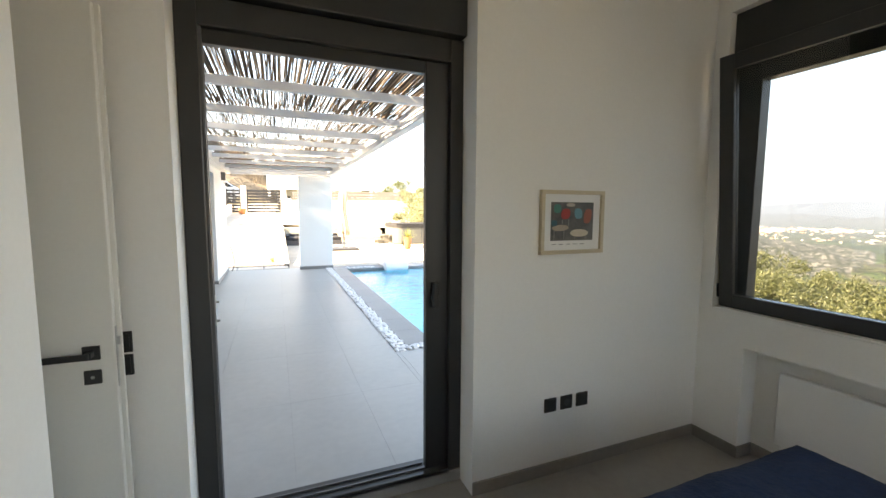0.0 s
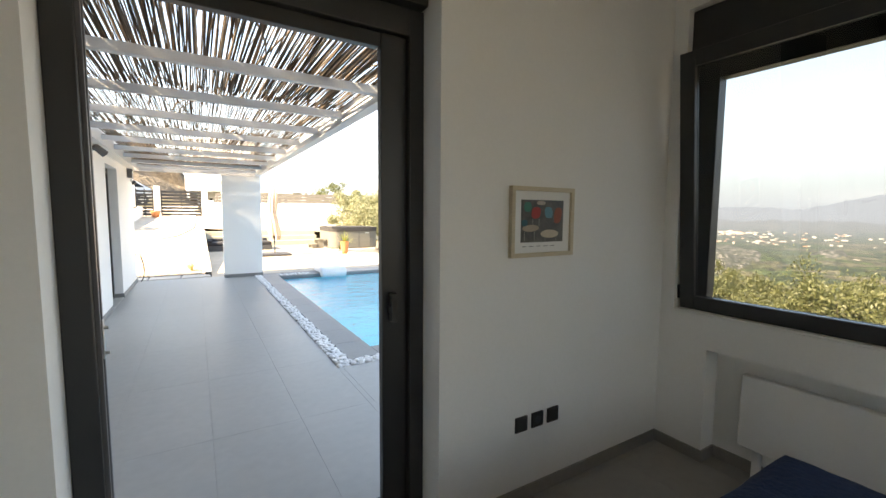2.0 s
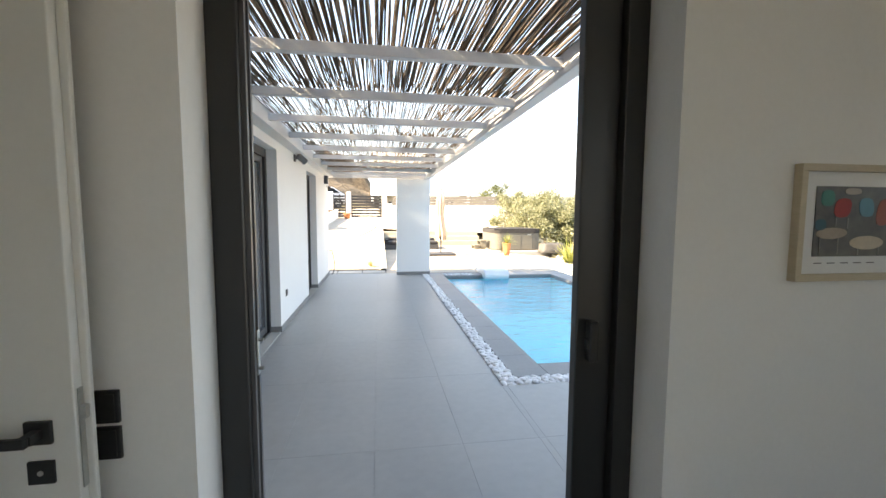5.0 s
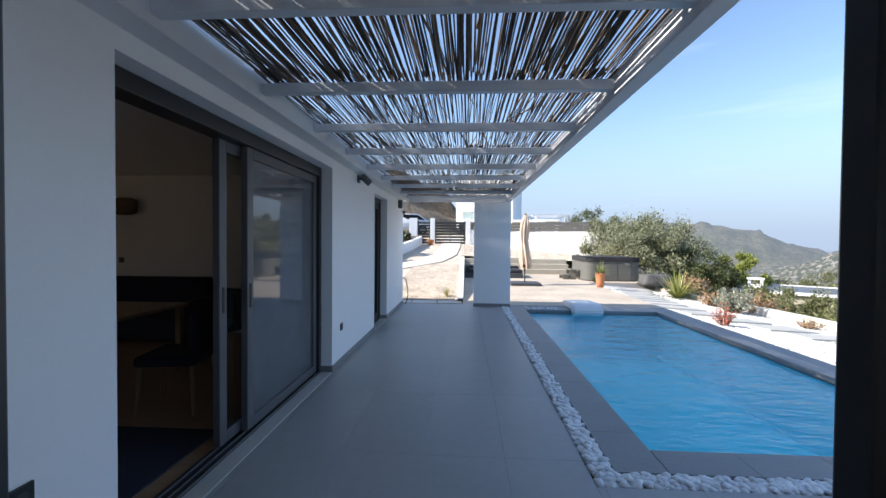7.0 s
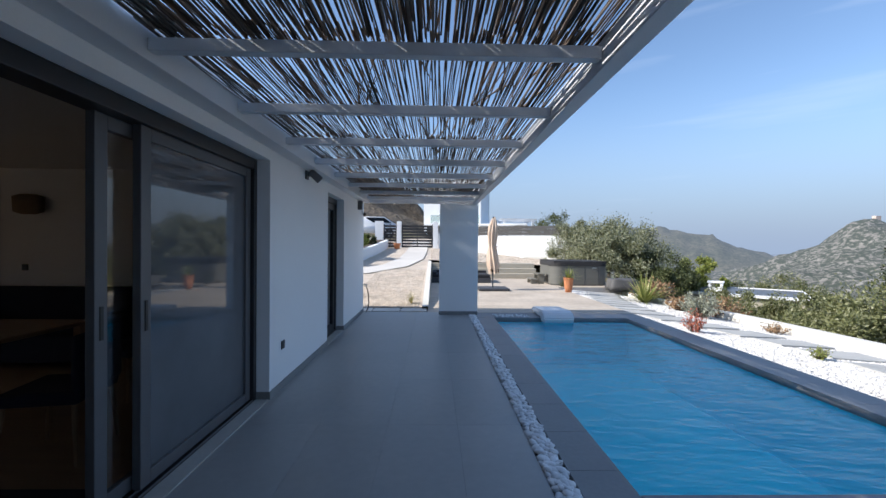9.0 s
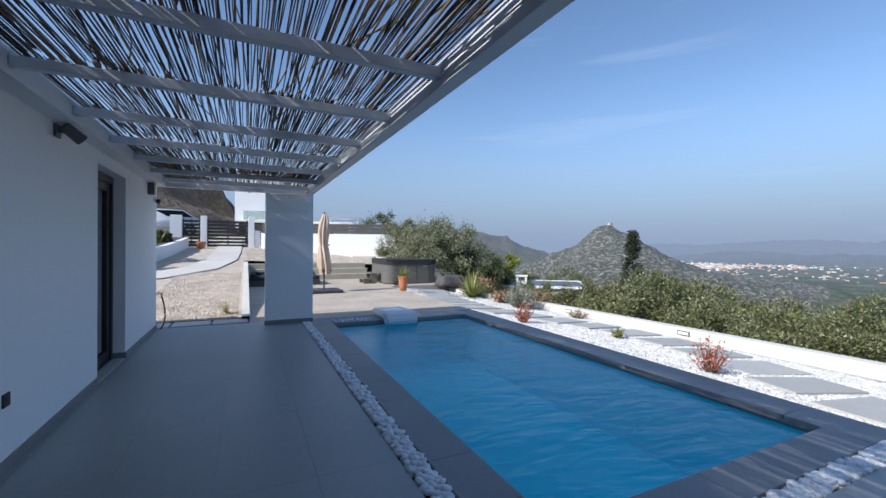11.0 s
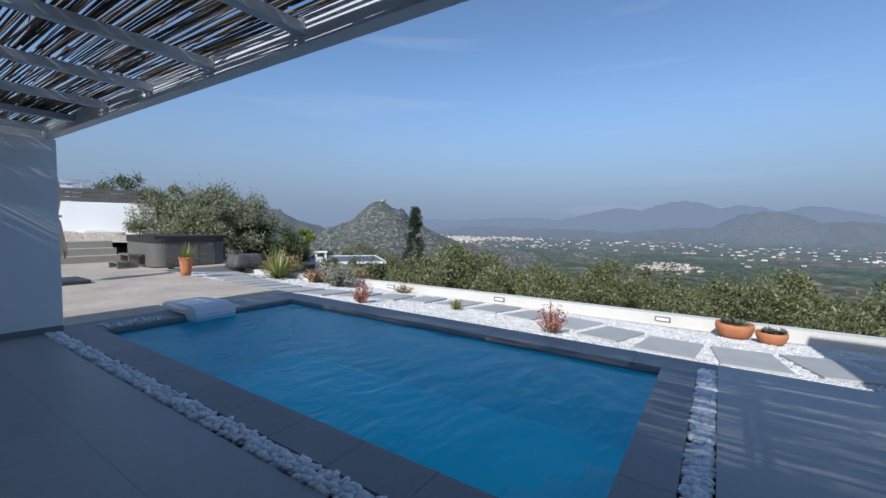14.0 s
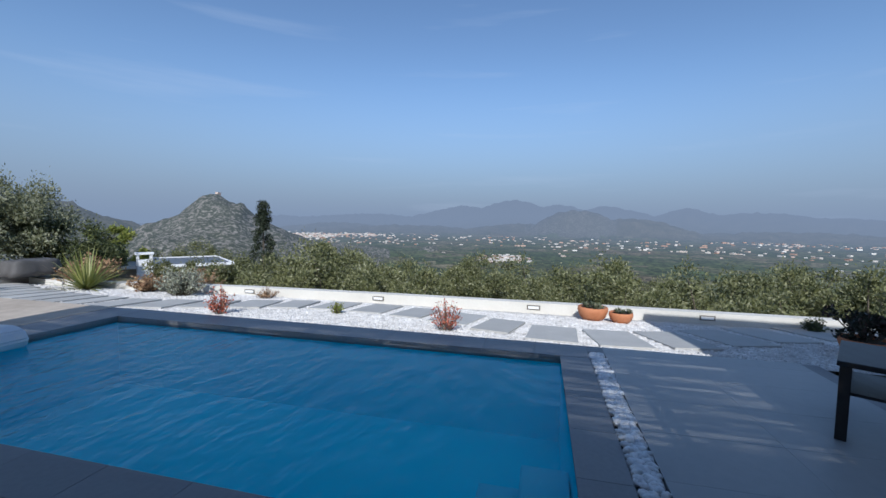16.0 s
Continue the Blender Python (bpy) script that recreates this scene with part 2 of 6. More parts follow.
M_SUCC = islands("succulent_leaf", [(0.0, (0.06, 0.075, 0.04)), (0.6, (0.13, 0.15, 0.085)), (1.0, (0.22, 0.2, 0.13))], 0.6)
M_DARKLEAF = islands("dark_pot_leaf", [(0.0, (0.012, 0.016, 0.008)), (0.6, (0.03, 0.035, 0.016)), (1.0, (0.07, 0.03, 0.02))], 0.55)
M_CARPAINT = surface("white_car_paint", (0.74, 0.74, 0.74), (0.78, 0.78, 0.78), 0.25, 2, 60, 0.0)
M_CARGLASS = surface("dark_car_glass", (0.012, 0.014, 0.016), (0.02, 0.022, 0.024), 0.08, 2, 30, 0.0)
M_TAIL = surface("red_tail_lamp", (0.35, 0.01, 0.012), (0.45, 0.015, 0.02), 0.2, 3, 30, 0.0)
M_RUBBER = surface("rubber", (0.012, 0.012, 0.012), (0.022, 0.022, 0.022), 0.85, 4, 60, 0.2)
M_GATE = surface("dark_gate_slats", (0.022, 0.02, 0.02), (0.036, 0.033, 0.032), 0.5, 3, 60, 0.1)
M_FENCE = surface("grey_fence_slats", (0.07, 0.066, 0.062), (0.11, 0.104, 0.098), 0.7, 3, 60, 0.15)
M_ROCKHILL = surface("cliff_rock", (0.05, 0.038, 0.026), (0.2, 0.16, 0.115), 0.95, 0.25, 2.2, 1.0, 0.5)
M_SLOPE = surface("dry_hillside", (0.07, 0.062, 0.03), (0.2, 0.165, 0.09), 0.95, 0.15, 2.5, 0.8, 0.15)
M_SOFA = surface("navy_fabric", (0.008, 0.012, 0.028), (0.016, 0.022, 0.045), 0.9, 4, 90, 0.3)
M_WOODFLOOR = surface("wood_floor", (0.24, 0.15, 0.085), (0.36, 0.24, 0.14), 0.45, 2, 30, 0.1, scale=(1, 8, 1))
M_TABLEWOOD = surface("table_wood", (0.25, 0.16, 0.09), (0.36, 0.25, 0.15), 0.5, 2, 30, 0.1, scale=(8, 1, 1))
M_LIVING = surface("living_room_paint", (0.76, 0.75, 0.73), (0.82, 0.81, 0.79), 0.75, 0.7, 50, 0.05)
M_HOSE = surface("hose_rubber", (0.03, 0.022, 0.016), (0.055, 0.04, 0.03), 0.6, 5, 60, 0.1)
M_STEP = surface("garden_step_stone", (0.36, 0.32, 0.25), (0.5, 0.45, 0.36), 0.85, 1.5, 30, 0.25)
M_WOODBROWN = surface("steps_resin_wood", (0.13, 0.12, 0.095), (0.2, 0.185, 0.15), 0.7, 4, 40, 0.2)

# glass
M_GLASS, nt, b = mat("window_glass", 0.0)
b.inputs["Base Color"].default_value = (0.93, 0.96, 0.96, 1)
b.inputs["Transmission Weight"].default_value = 1.0
b.inputs["IOR"].default_value = 1.45
M_GLASS_WIN, nt, b = mat("screened_window_glass", 0.0)
b.inputs["Base Color"].default_value = (0.40, 0.42, 0.44, 1)
b.inputs["Transmission Weight"].default_value = 1.0
b.inputs["IOR"].default_value = 1.45
M_TINT, nt, b = mat("screened_glass", 0.03)
b.inputs["Base Color"].default_value = (0.09, 0.10, 0.11, 1)
b.inputs["Specular IOR Level"].default_value = 0.9
vec = texcoord(nt, "World")
nt.links.new(ramp(nt, noise_of(nt, vec, 1.5, 4), [(0.3, (0.085, 0.09, 0.1)), (0.7, (0.12, 0.125, 0.135))]), b.inputs["Base Color"])
M_RAILGLASS, nt, b = mat("balcony_glass", 0.05)
b.inputs["Base Color"].default_value = (0.60, 0.70, 0.68, 1)
b.inputs["Transmission Weight"].default_value = 0.75
# water: clear, with gloss growing towards grazing angles
M_WATER, nt, b = mat("pool_water", 0.0)
vec = texcoord(nt, "World", (1.0, 2.2, 1))
w1, w2 = noise_of(nt, vec, 2.2, 3, 0.5), noise_of(nt, vec, 7.0, 2, 0.5)
bn_ = nt.nodes.new("ShaderNodeBump")
bn_.inputs["Strength"].default_value, bn_.inputs["Distance"].default_value = 0.8, 0.042
nt.links.new(mix(nt, 0.35, w1, w2), bn_.inputs["Height"])
clear = nt.nodes.new("ShaderNodeBsdfTransparent")
clear.inputs[0].default_value = (0.96, 1.0, 1.0, 1)
gloss = nt.nodes.new("ShaderNodeBsdfGlossy")
gloss.inputs["Roughness"].default_value = 0.03
fres = nt.nodes.new("ShaderNodeFresnel")
fres.inputs[0].default_value = 1.33
blend = nt.nodes.new("ShaderNodeMixShader")
nt.links.new(bn_.outputs[0], gloss.inputs["Normal"])
nt.links.new(bn_.outputs[0], fres.inputs["Normal"])
nt.links.new(fres.outputs[0], blend.inputs[0])
nt.links.new(clear.outputs[0], blend.inputs[1])
nt.links.new(gloss.outputs[0], blend.inputs[2])
nt.links.new(blend.outputs[0], nt.nodes["Material Output"].inputs[0])


# ---- mesh helpers ----
def bx(bm, x0, x1, y0, y1, z0, z1, bevel=0.0):
    """Adds a box, with rounded edges where bevel is given."""
    vs = [bm.verts.new((x, y, z)) for x in (x0, x1) for y in (y0, y1) for z in (z0, z1)]
    quads = ((0, 1, 3, 2), (4, 6, 7, 5), (0, 4, 5, 1), (2, 3, 7, 6), (0, 2, 6, 4), (1, 5, 7, 3))
    fs = [bm.faces.new([vs[i] for i in q]) for q in quads]
    if bevel:
        es = list({e for f in fs for e in f.edges})
        bmesh.ops.bevel(bm, geom=es, offset=bevel, segments=2, affect="EDGES", profile=0.5)
    return bm


def boxes(*rows, bevel=0.0):
    bm = bmesh.new()
    for r in rows:
        bx(bm, *r, bevel=bevel)
    return bm


def tube(bm, a, b, r0, r1=None, n=8, caps=True):
    a, b = Vector(a), Vector(b)
    r1 = r0 if r1 is None else r1
    q = (b - a).to_track_quat("Z", "Y")
    rings = []
    for p, r in ((a, r0), (b, r1)):
        rings.append([bm.verts.new(p + q @ Vector((r * math.cos(2 * math.pi * i / n), r * math.sin(2 * math.pi * i / n), 0))) for i in range(n)])
    for i in range(n):
        bm.faces.new((rings[0][i], rings[0][(i + 1) % n], rings[1][(i + 1) % n], rings[1][i]))
    if caps:
        bm.faces.new(rings[0][::-1])
        bm.faces.new(rings[1])
    return bm


def lathe(bm, profile, n=24, centre=(0, 0)):
    """Turns a list of (radius, z) round the upright axis."""
    rings = []
    for r, z in profile:
        rings.append([bm.verts.new((centre[0] + r * math.cos(2 * math.pi * i / n), centre[1] + r * math.sin(2 * math.pi * i / n), z)) for i in range(n)])
    for a, b in zip(rings, rings[1:]):
        for i in range(n):
            bm.faces.new((a[i], a[(i + 1) % n], b[(i + 1) % n], b[i]))
    bm.faces.new(rings[0][::-1])
    bm.faces.new(rings[-1])
    return bm


def mesh_of(name, bm, material, smooth=False):
    bmesh.ops.recalc_face_normals(bm, faces=bm.faces[:])
    me = bpy.data.meshes.new(name)
    bm.to_mesh(me)
    bm.free()
    me.materials.append(material)
    if smooth:
        me.polygons.foreach_set("use_smooth", [True] * len(me.polygons))
    return me


def part(name, bm, material, parent, label="", smooth=False):
    ob = new(name, mesh_of(name, bm, material, smooth))
    ob.parent = parent
    return tagged(ob, label)


def thing(name, at, label, category, group="", turn=0.0, kind=""):
    ob = new(name)
    ob.empty_display_size = 0.2
    ob.matrix_world = pose(*at, 0, 0, turn)
    return tagged(ob, label, category, group, kind)


def solid(name, bm, material, label, category="", kind="", at=(0, 0, 0), turn=0.0, smooth=False, group=""):
    ob = new(name, mesh_of(name, bm, material, smooth))
    ob.matrix_world = pose(*at, 0, 0, turn)
    return tagged(ob, label, category, group, kind)


def from_arrays(name, verts, faces, material, smooth=False):
    me = bpy.data.meshes.new(name)
    me.from_pydata(verts.tolist() if hasattr(verts, "tolist") else verts, [], faces.tolist() if hasattr(faces, "tolist") else faces)
    me.materials.append(material)
    if smooth:
        me.polygons.foreach_set("use_smooth", [True] * len(me.polygons))
    return me


def stones(rng, places, size, flat=0.6):
    """Many small rounded stones as one vertex and face array (20 faces each)."""
    t = (1 + 5 ** 0.5) / 2
    base = np.array([(-1, t, 0), (1, t, 0), (-1, -t, 0), (1, -t, 0), (0, -1, t), (0, 1, t), (0, -1, -t), (0, 1, -t), (t, 0, -1), (t, 0, 1), (-t, 0, -1), (-t, 0, 1)]) / 1.9
    tri = np.array([(0, 11, 5), (0, 5, 1), (0, 1, 7), (0, 7, 10), (0, 10, 11), (1, 5, 9), (5, 11, 4), (11, 10, 2), (10, 7, 6), (7, 1, 8),
                    (3, 9, 4), (3, 4, 2), (3, 2, 6), (3, 6, 8), (3, 8, 9), (4, 9, 5), (2, 4, 11), (6, 2, 10), (8, 6, 7), (9, 8, 1)])
    n = len(places)
    v = np.repeat(base[None], n, 0) * (1 + 0.22 * rng.standard_normal((n, 12, 1)))
    s = size * (0.65 + 0.7 * rng.random((n, 1, 1))) * 0.5
    v = v * s * np.stack([0.8 + 0.6 * rng.random(n), 0.8 + 0.4 * rng.random(n), flat * (0.7 + 0.6 * rng.random(n))], 1)[:, None]
    a = rng.random(n) * 6.283
    c, d = np.cos(a)[:, None], np.sin(a)[:, None]
    v = np.stack([v[..., 0] * c - v[..., 1] * d, v[..., 0] * d + v[..., 1] * c, v[..., 2]], 2) + places[:, None]
    f = (np.arange(n)[:, None, None] * 12 + tri[None]).reshape(-1, 3)
    return v.reshape(-1, 3), f


def leaves(rng, centres, normals, length, width):
    """Pointed folded leaves, two triangles each, at the centres."""
    n = len(centres)
    d = normals + 0.7 * rng.standard_normal((n, 3))
    d /= np.linalg.norm(d, axis=1, keepdims=True)
    s = np.cross(d, rng.standard_normal((n, 3)))
    s /= np.linalg.norm(s, axis=1, keepdims=True)
    k = (0.6 + 0.8 * rng.random((n, 1)))
    l, w = length * k, width * k
    v = np.stack([centres - d * l * 0.5, centres + s * w * 0.5, centres + d * l * 0.5, centres - s * w * 0.5], 1)
    i = np.arange(n)[:, None] * 4
    f = np.concatenate([i + np.array([[0, 1, 2]]), i + np.array([[0, 2, 3]])])
    return v.reshape(-1, 3), f


def crown(rng, clumps, per, length, width, spread=0.3):
    """Leaf centres in clumps; clumps are rows of (x, y, z, radius)."""
    cs, ns = [], []
    for x, y, z, r in clumps:
        u = rng.standard_normal((per, 3))
        u /= np.linalg.norm(u, axis=1, keepdims=True)
        rad = r * (1 - spread + spread * 1.5 * rng.random((per, 1)) ** 0.8)
        cs.append(np.array([x, y, z]) + u * rad * np.array([1, 1, 0.85]))
        ns.append(u + np.array([0, 0, 0.4]))
    return leaves(rng, np.concatenate(cs), np.concatenate(ns), length, width)


# ---- ground and distance ----
def yard_z(x, y):
    """Height of the gravel yard, which climbs towards the gate."""
    return 0.0 if y < 11.4 else 0.078 * (min(y, 40) - 11.4) * (1 - 0.05 * max(0.0, min(x, 8.0)))


def ground_z(x, y):
    if -16 < x < 8 and -14 < y < 20.4:
        return -1.9
    z = yard_z(x, y) - 0.25
    east = max(0.0, x - 8.0)
    z -= 0.3 * east + 0.0012 * east * east * (east < 60)
    if x < 0 and y > 33:
        z += min(3.0, 0.5 * (y - 33)) * min(1.0, -x / 10)
    return max(z, -24) + 0.25 * noise.noise((x * 0.2, y * 0.2, 0)) * min(1, abs(x) / 10)


def grid_mesh(name, xs, ys, height, material):
    verts = [(x, y, height(x, y)) for x in xs for y in ys]
    n = len(ys)
    faces = [(i * n + j, (i + 1) * n + j, (i + 1) * n + j + 1, i * n + j + 1) for i in range(len(xs) - 1) for j in range(n - 1)]
    return from_arrays(name, verts, faces, material, True)


ob = new("ground", grid_mesh("ground", [-90 + 2 * i for i in range(91)], [-70 + 2 * i for i in range(86)], ground_z, M_SLOPE))
tagged(ob, "dry hillside ground falling away below the garden wall", "ground", kind="structure")


def painted_haze_material(name, build):
    """A far surface; haze painted in as glow grows with distance from the house."""
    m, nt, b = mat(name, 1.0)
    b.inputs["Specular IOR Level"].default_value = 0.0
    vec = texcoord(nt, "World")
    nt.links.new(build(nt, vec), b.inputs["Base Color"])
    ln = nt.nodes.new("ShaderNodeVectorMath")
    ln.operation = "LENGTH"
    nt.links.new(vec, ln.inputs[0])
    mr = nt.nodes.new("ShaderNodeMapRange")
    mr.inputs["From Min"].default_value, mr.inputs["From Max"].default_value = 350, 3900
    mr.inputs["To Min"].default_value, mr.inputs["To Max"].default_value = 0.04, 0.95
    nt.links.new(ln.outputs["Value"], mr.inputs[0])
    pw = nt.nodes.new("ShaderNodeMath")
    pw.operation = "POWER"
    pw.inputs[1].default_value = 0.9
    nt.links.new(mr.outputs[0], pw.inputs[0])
    # blue-grey emission painted over the base colour as aerial haze
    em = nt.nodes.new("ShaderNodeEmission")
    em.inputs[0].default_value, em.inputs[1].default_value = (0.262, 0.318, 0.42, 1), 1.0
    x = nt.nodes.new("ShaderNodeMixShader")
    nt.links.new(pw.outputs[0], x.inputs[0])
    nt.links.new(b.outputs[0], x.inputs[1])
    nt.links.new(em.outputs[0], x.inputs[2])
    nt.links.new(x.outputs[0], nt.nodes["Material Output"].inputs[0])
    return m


def fields(nt, vec):
    v = nt.nodes.new("ShaderNodeTexVoronoi")
    v.inputs["Scale"].default_value = 0.02
    nt.links.new(vec, v.inputs["Vector"])
    sep = nt.nodes.new("ShaderNodeSeparateColor")
    nt.links.new(v.outputs["Color"], sep.inputs[0])
    patch = ramp(nt, sep.outputs[0], [(0.0, (0.045, 0.07, 0.025)), (0.35, (0.085, 0.11, 0.04)), (0.6, (0.12, 0.16, 0.05)), (0.82, (0.18, 0.15, 0.09)), (1.0, (0.32, 0.27, 0.18))])
    big = ramp(nt, noise_of(nt, vec, 0.0022, 5), [(0.42, (0.045, 0.065, 0.028)), (0.54, (0.07, 0.085, 0.04)), (0.66, (0.17, 0.12, 0.085))])
    dots = ramp(nt, noise_of(nt, vec, 0.09, 4), [(0.4, (0.35, 0.37, 0.33)), (0.6, (1.3, 1.27, 1.2))])
    return mix(nt, 1.0, mix(nt, 0.5, patch, big), dots, "MULTIPLY")


def rocky(nt, vec):
    rock = ramp(nt, noise_of(nt, vec, 0.05, 9, 0.8), [(0.36, (0.11, 0.10, 0.08)), (0.62, (0.33, 0.30, 0.255))])
    scrub = ramp(nt, noise_of(nt, vec, 0.17, 7, 0.7), [(0.49, (0.0, 0.0, 0.0)), (0.56, (1, 1, 1))])
    return mix(nt, scrub, (0.052, 0.058, 0.034), rock)


def scrubby(nt, vec):
    a = ramp(nt, noise_of(nt, vec, 0.01, 8, 0.7), [(0.35, (0.07, 0.075, 0.042)), (0.65, (0.17, 0.15, 0.10))])
    d = ramp(nt, noise_of(nt, vec, 0.12, 4, 0.7), [(0.4, (0.5, 0.52, 0.45)), (0.6, (1.1, 1.1, 1.1))])
    return mix(nt, 1.0, a, d, "MULTIPLY")


# fields, peak and hills all carry the painted haze
M_FIELDS, M_PEAK, M_SCRUB = painted_haze_material("valley_fields", fields), painted_haze_material("rocky_peak", rocky), painted_haze_material("scrub_hills", scrubby)

# azimuth from +y, elevation of the top, distance, half width and depth of each height
HILLS = [
    (47.7, 3.05, 900, 7.6, 190, 1, 1.25), (49.7, 2.0, 890, 2.8, 150, 1, 2.2), (42.8, 0.0, 900, 6.0, 160, 1, 1.6), (54.5, -1.9, 860, 4.5, 150, 1, 2),
    (20.0, 2.2, 1500, 12.0, 260, 2, 2.4), (26.5, 2.4, 1500, 13.0, 260, 2, 2.2),
    (86.2, 3.3, 4300, 9.0, 420, 2, 1.5), (79.5, 2.4, 4300, 9.5, 380, 2, 1.6), (92.0, 2.7, 4300, 8.0, 380, 2, 1.6), (98.0, 2.5, 4300, 8.0, 380, 2, 1.6),
    (94.4, 1.9, 2700, 5.6, 230, 1, 2.4), (101.0, 0.9, 2750, 6.5, 240, 2, 2.2), (107.0, 2.45, 4000, 6.0, 330, 2, 1.4), (113.5, 1.8, 4000, 10.0, 330, 2, 1.8), (120.0, 1.2, 4000, 10.0, 330, 2, 1.8),
    (66.0, 1.0, 4100, 13.0, 330, 2, 2.0), (130.0, 0.9, 3900, 11.0, 330, 2, 2.0), (55.0, 0.6, 4200, 11.0, 330, 2, 2.0), (142.0, 1.1, 3900, 12.0, 350, 2, 2.0),
    (74.1, -3.7, 1050, 1.9, 60, 1, 2.0), (110.2, -4.6, 900, 2.6, 60, 1, 2.0), (88.0, 0.0, 2900, 9.0, 300, 2, 2.0), (72.0, -0.4, 3000, 10.0, 260, 2, 2.0), (62.0, -0.2, 3300, 7.0, 240, 2, 2.0), (118.0, -0.4, 3000, 11.0, 260, 2, 2.0),
]


def floor_z(az, r):
    z = -24 - 51 * min(1.0, max(0.0, (r - 110) / 330)) ** 0.8
    if az < 18 or az > 165:
        k = min(1, (18 - az) / 25) if az < 18 else min(1, (az - 165) / 15)
        z = z * (1 - k) + k * min(60, -5 + 0.16 * (r - 60))
    return z


azs = np.concatenate([np.arange(-175, -10, 5.0), np.arange(-10, 140, 0.4), np.arange(140, 190, 5.0)])
rs = np.sort(np.concatenate([np.geomspace(70, 4800, 105), np.linspace(705, 1095, 45)]))
verts, kinds = [], []
for az in azs:
    ca, sa = math.cos(radians(az)), math.sin(radians(az))
    for r in rs:
        z0 = floor_z(az, r)
        z, kind = z0, 0
        wob = 1.0 + 0.25 * noise.fractal((r * sa * 0.006, r * ca * 0.006, 3), 1.0, 2.0, 4)
        for a, el, d, w, dep, k, sharp in HILLS:
            q = (abs((az - a) / w) ** 2 + ((r - d) / dep) ** 2) ** 0.5
            if q < 3:
                top = 1.35 + d * math.tan(radians(el)) + 75
                h = -75 + top * math.exp(-0.9 * q ** sharp) * (0.82 + 0.18 * wob if q > 0.25 else 1.0)
                if h > z:
                    z = h
                    kind = k if h - z0 > 5 else 0
        z += (1.5, 11.0, 8.0 * min(1.6, r / 900))[kind] * noise.fractal((r * sa * 0.02, r * ca * 0.02, 7), 1.0, 2.0, 5)
        verts.append((r * sa, r * ca, z))
        kinds.append(kind)
nr = len(rs)
faces, fk = [], []
for i in range(len(azs) - 1):
    for j in range(nr - 1):
        faces.append((i * nr + j, i * nr + j + 1, (i + 1) * nr + j + 1, (i + 1) * nr + j))
        fk.append(kinds[i * nr + j])
PEAK_TOP = max((v for v, k in zip(verts, kinds) if k == 1 and Vector(v[:2]).length < 1100), key=lambda v: v[2])
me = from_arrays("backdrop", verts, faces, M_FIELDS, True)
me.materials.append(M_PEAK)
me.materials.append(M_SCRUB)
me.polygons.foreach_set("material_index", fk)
tagged(new("backdrop", me), "green valley with fields, rocky peak and far mountains, haze painted on", "landscape", kind="structure")

# far buildings of the villages
M_TOWN, nt, b = mat("village_walls", 0.9)
g = nt.nodes.new("ShaderNodeNewGeometry")
nt.links.new(ramp(nt, g.outputs["Random Per Island"], [(0.0, (0.45, 0.4, 0.35)), (0.45, (0.72, 0.69, 0.64)), (0.6, (0.42, 0.25, 0.19)), (0.8, (0.5, 0.34, 0.27)), (1.0, (0.7, 0.66, 0.6))]), b.inputs["Base Color"])
rng = np.random.default_rng(4)
verts, faces = [], []


def far_box(az, r, w, h, d):
    x, y, z, i = r * math.sin(radians(az)), r * math.cos(radians(az)), floor_z(az, r) - 2, len(verts)
    t = rng.random() * 3
    for sx, sy in ((-1, -1), (1, -1), (1, 1), (-1, 1)):
        px, py = sx * w / 2, sy * d / 2
        for zz in (z, z + h + 2):
            verts.append((x + px * math.cos(t) - py * math.sin(t), y + px * math.sin(t) + py * math.cos(t), zz))
    faces.extend([(i + a, i + b, i + c, i + e) for a, b, c, e in ((0, 2, 3, 1), (2, 4, 5, 3), (4, 6, 7, 5), (6, 0, 1, 7), (1, 3, 5, 7))])


for az0, sd, r0, rd, n in ((58, 2.4, 2150, 200, 420), (65.5, 2.4, 2300, 160, 130), (66, 5, 1500, 120, 50), (84.5, 1.8, 900, 45, 90), (75, 14, 2300, 500, 150), (105, 14, 1800, 500, 150), (117, 8, 2400, 120, 120), (96, 16, 1300, 250, 40)):
    for k in range(n):
        s = 3 + 4 * rng.random() if r0 < 1600 else 4 + 6 * rng.random()
        far_box(az0 + sd * rng.standard_normal(), max(r0 + rd * rng.standard_normal(), 0.78 * r0), s * (1 + rng.random()), s * 0.45, s)
tagged(new("distant_village", from_arrays("distant_village", verts, faces, M_TOWN)), "scattered white and terracotta houses across the valley", "village", kind="stuff")
far_box_chapel = boxes((-4, 4, -3, 3, -4, 3))
solid("chapel", far_box_chapel, M_TOWN, "tiny white chapel on top of the rocky peak", "chapel", at=PEAK_TOP)

# ---- house shell ----
# bedroom door wall, with the opening for the terrace door
solid("wall_north", boxes((-2.2, -0.31, 1.94, 2.24, -0.1, 2.95), (1.035, 3.1, 1.94, 2.24, -0.1, 2.95), (-0.31, 1.035, 1.94, 2.24, 2.75, 2.95)), M_WALL_IN, "white plastered wall round the terrace door", "wall", "structure")
# outer skin of that wall
solid("wall_north_outer", boxes((-1.05, -0.312, 2.243, 2.262, 0, 3.0), (1.037, 3.12, 2.243, 2.262, 0, 3.0), (-0.312, 1.037, 2.243, 2.262, 2.44, 3.0)), M_WALL_OUT, "white rendered outer wall of the bedroom wing", "wall", "structure")
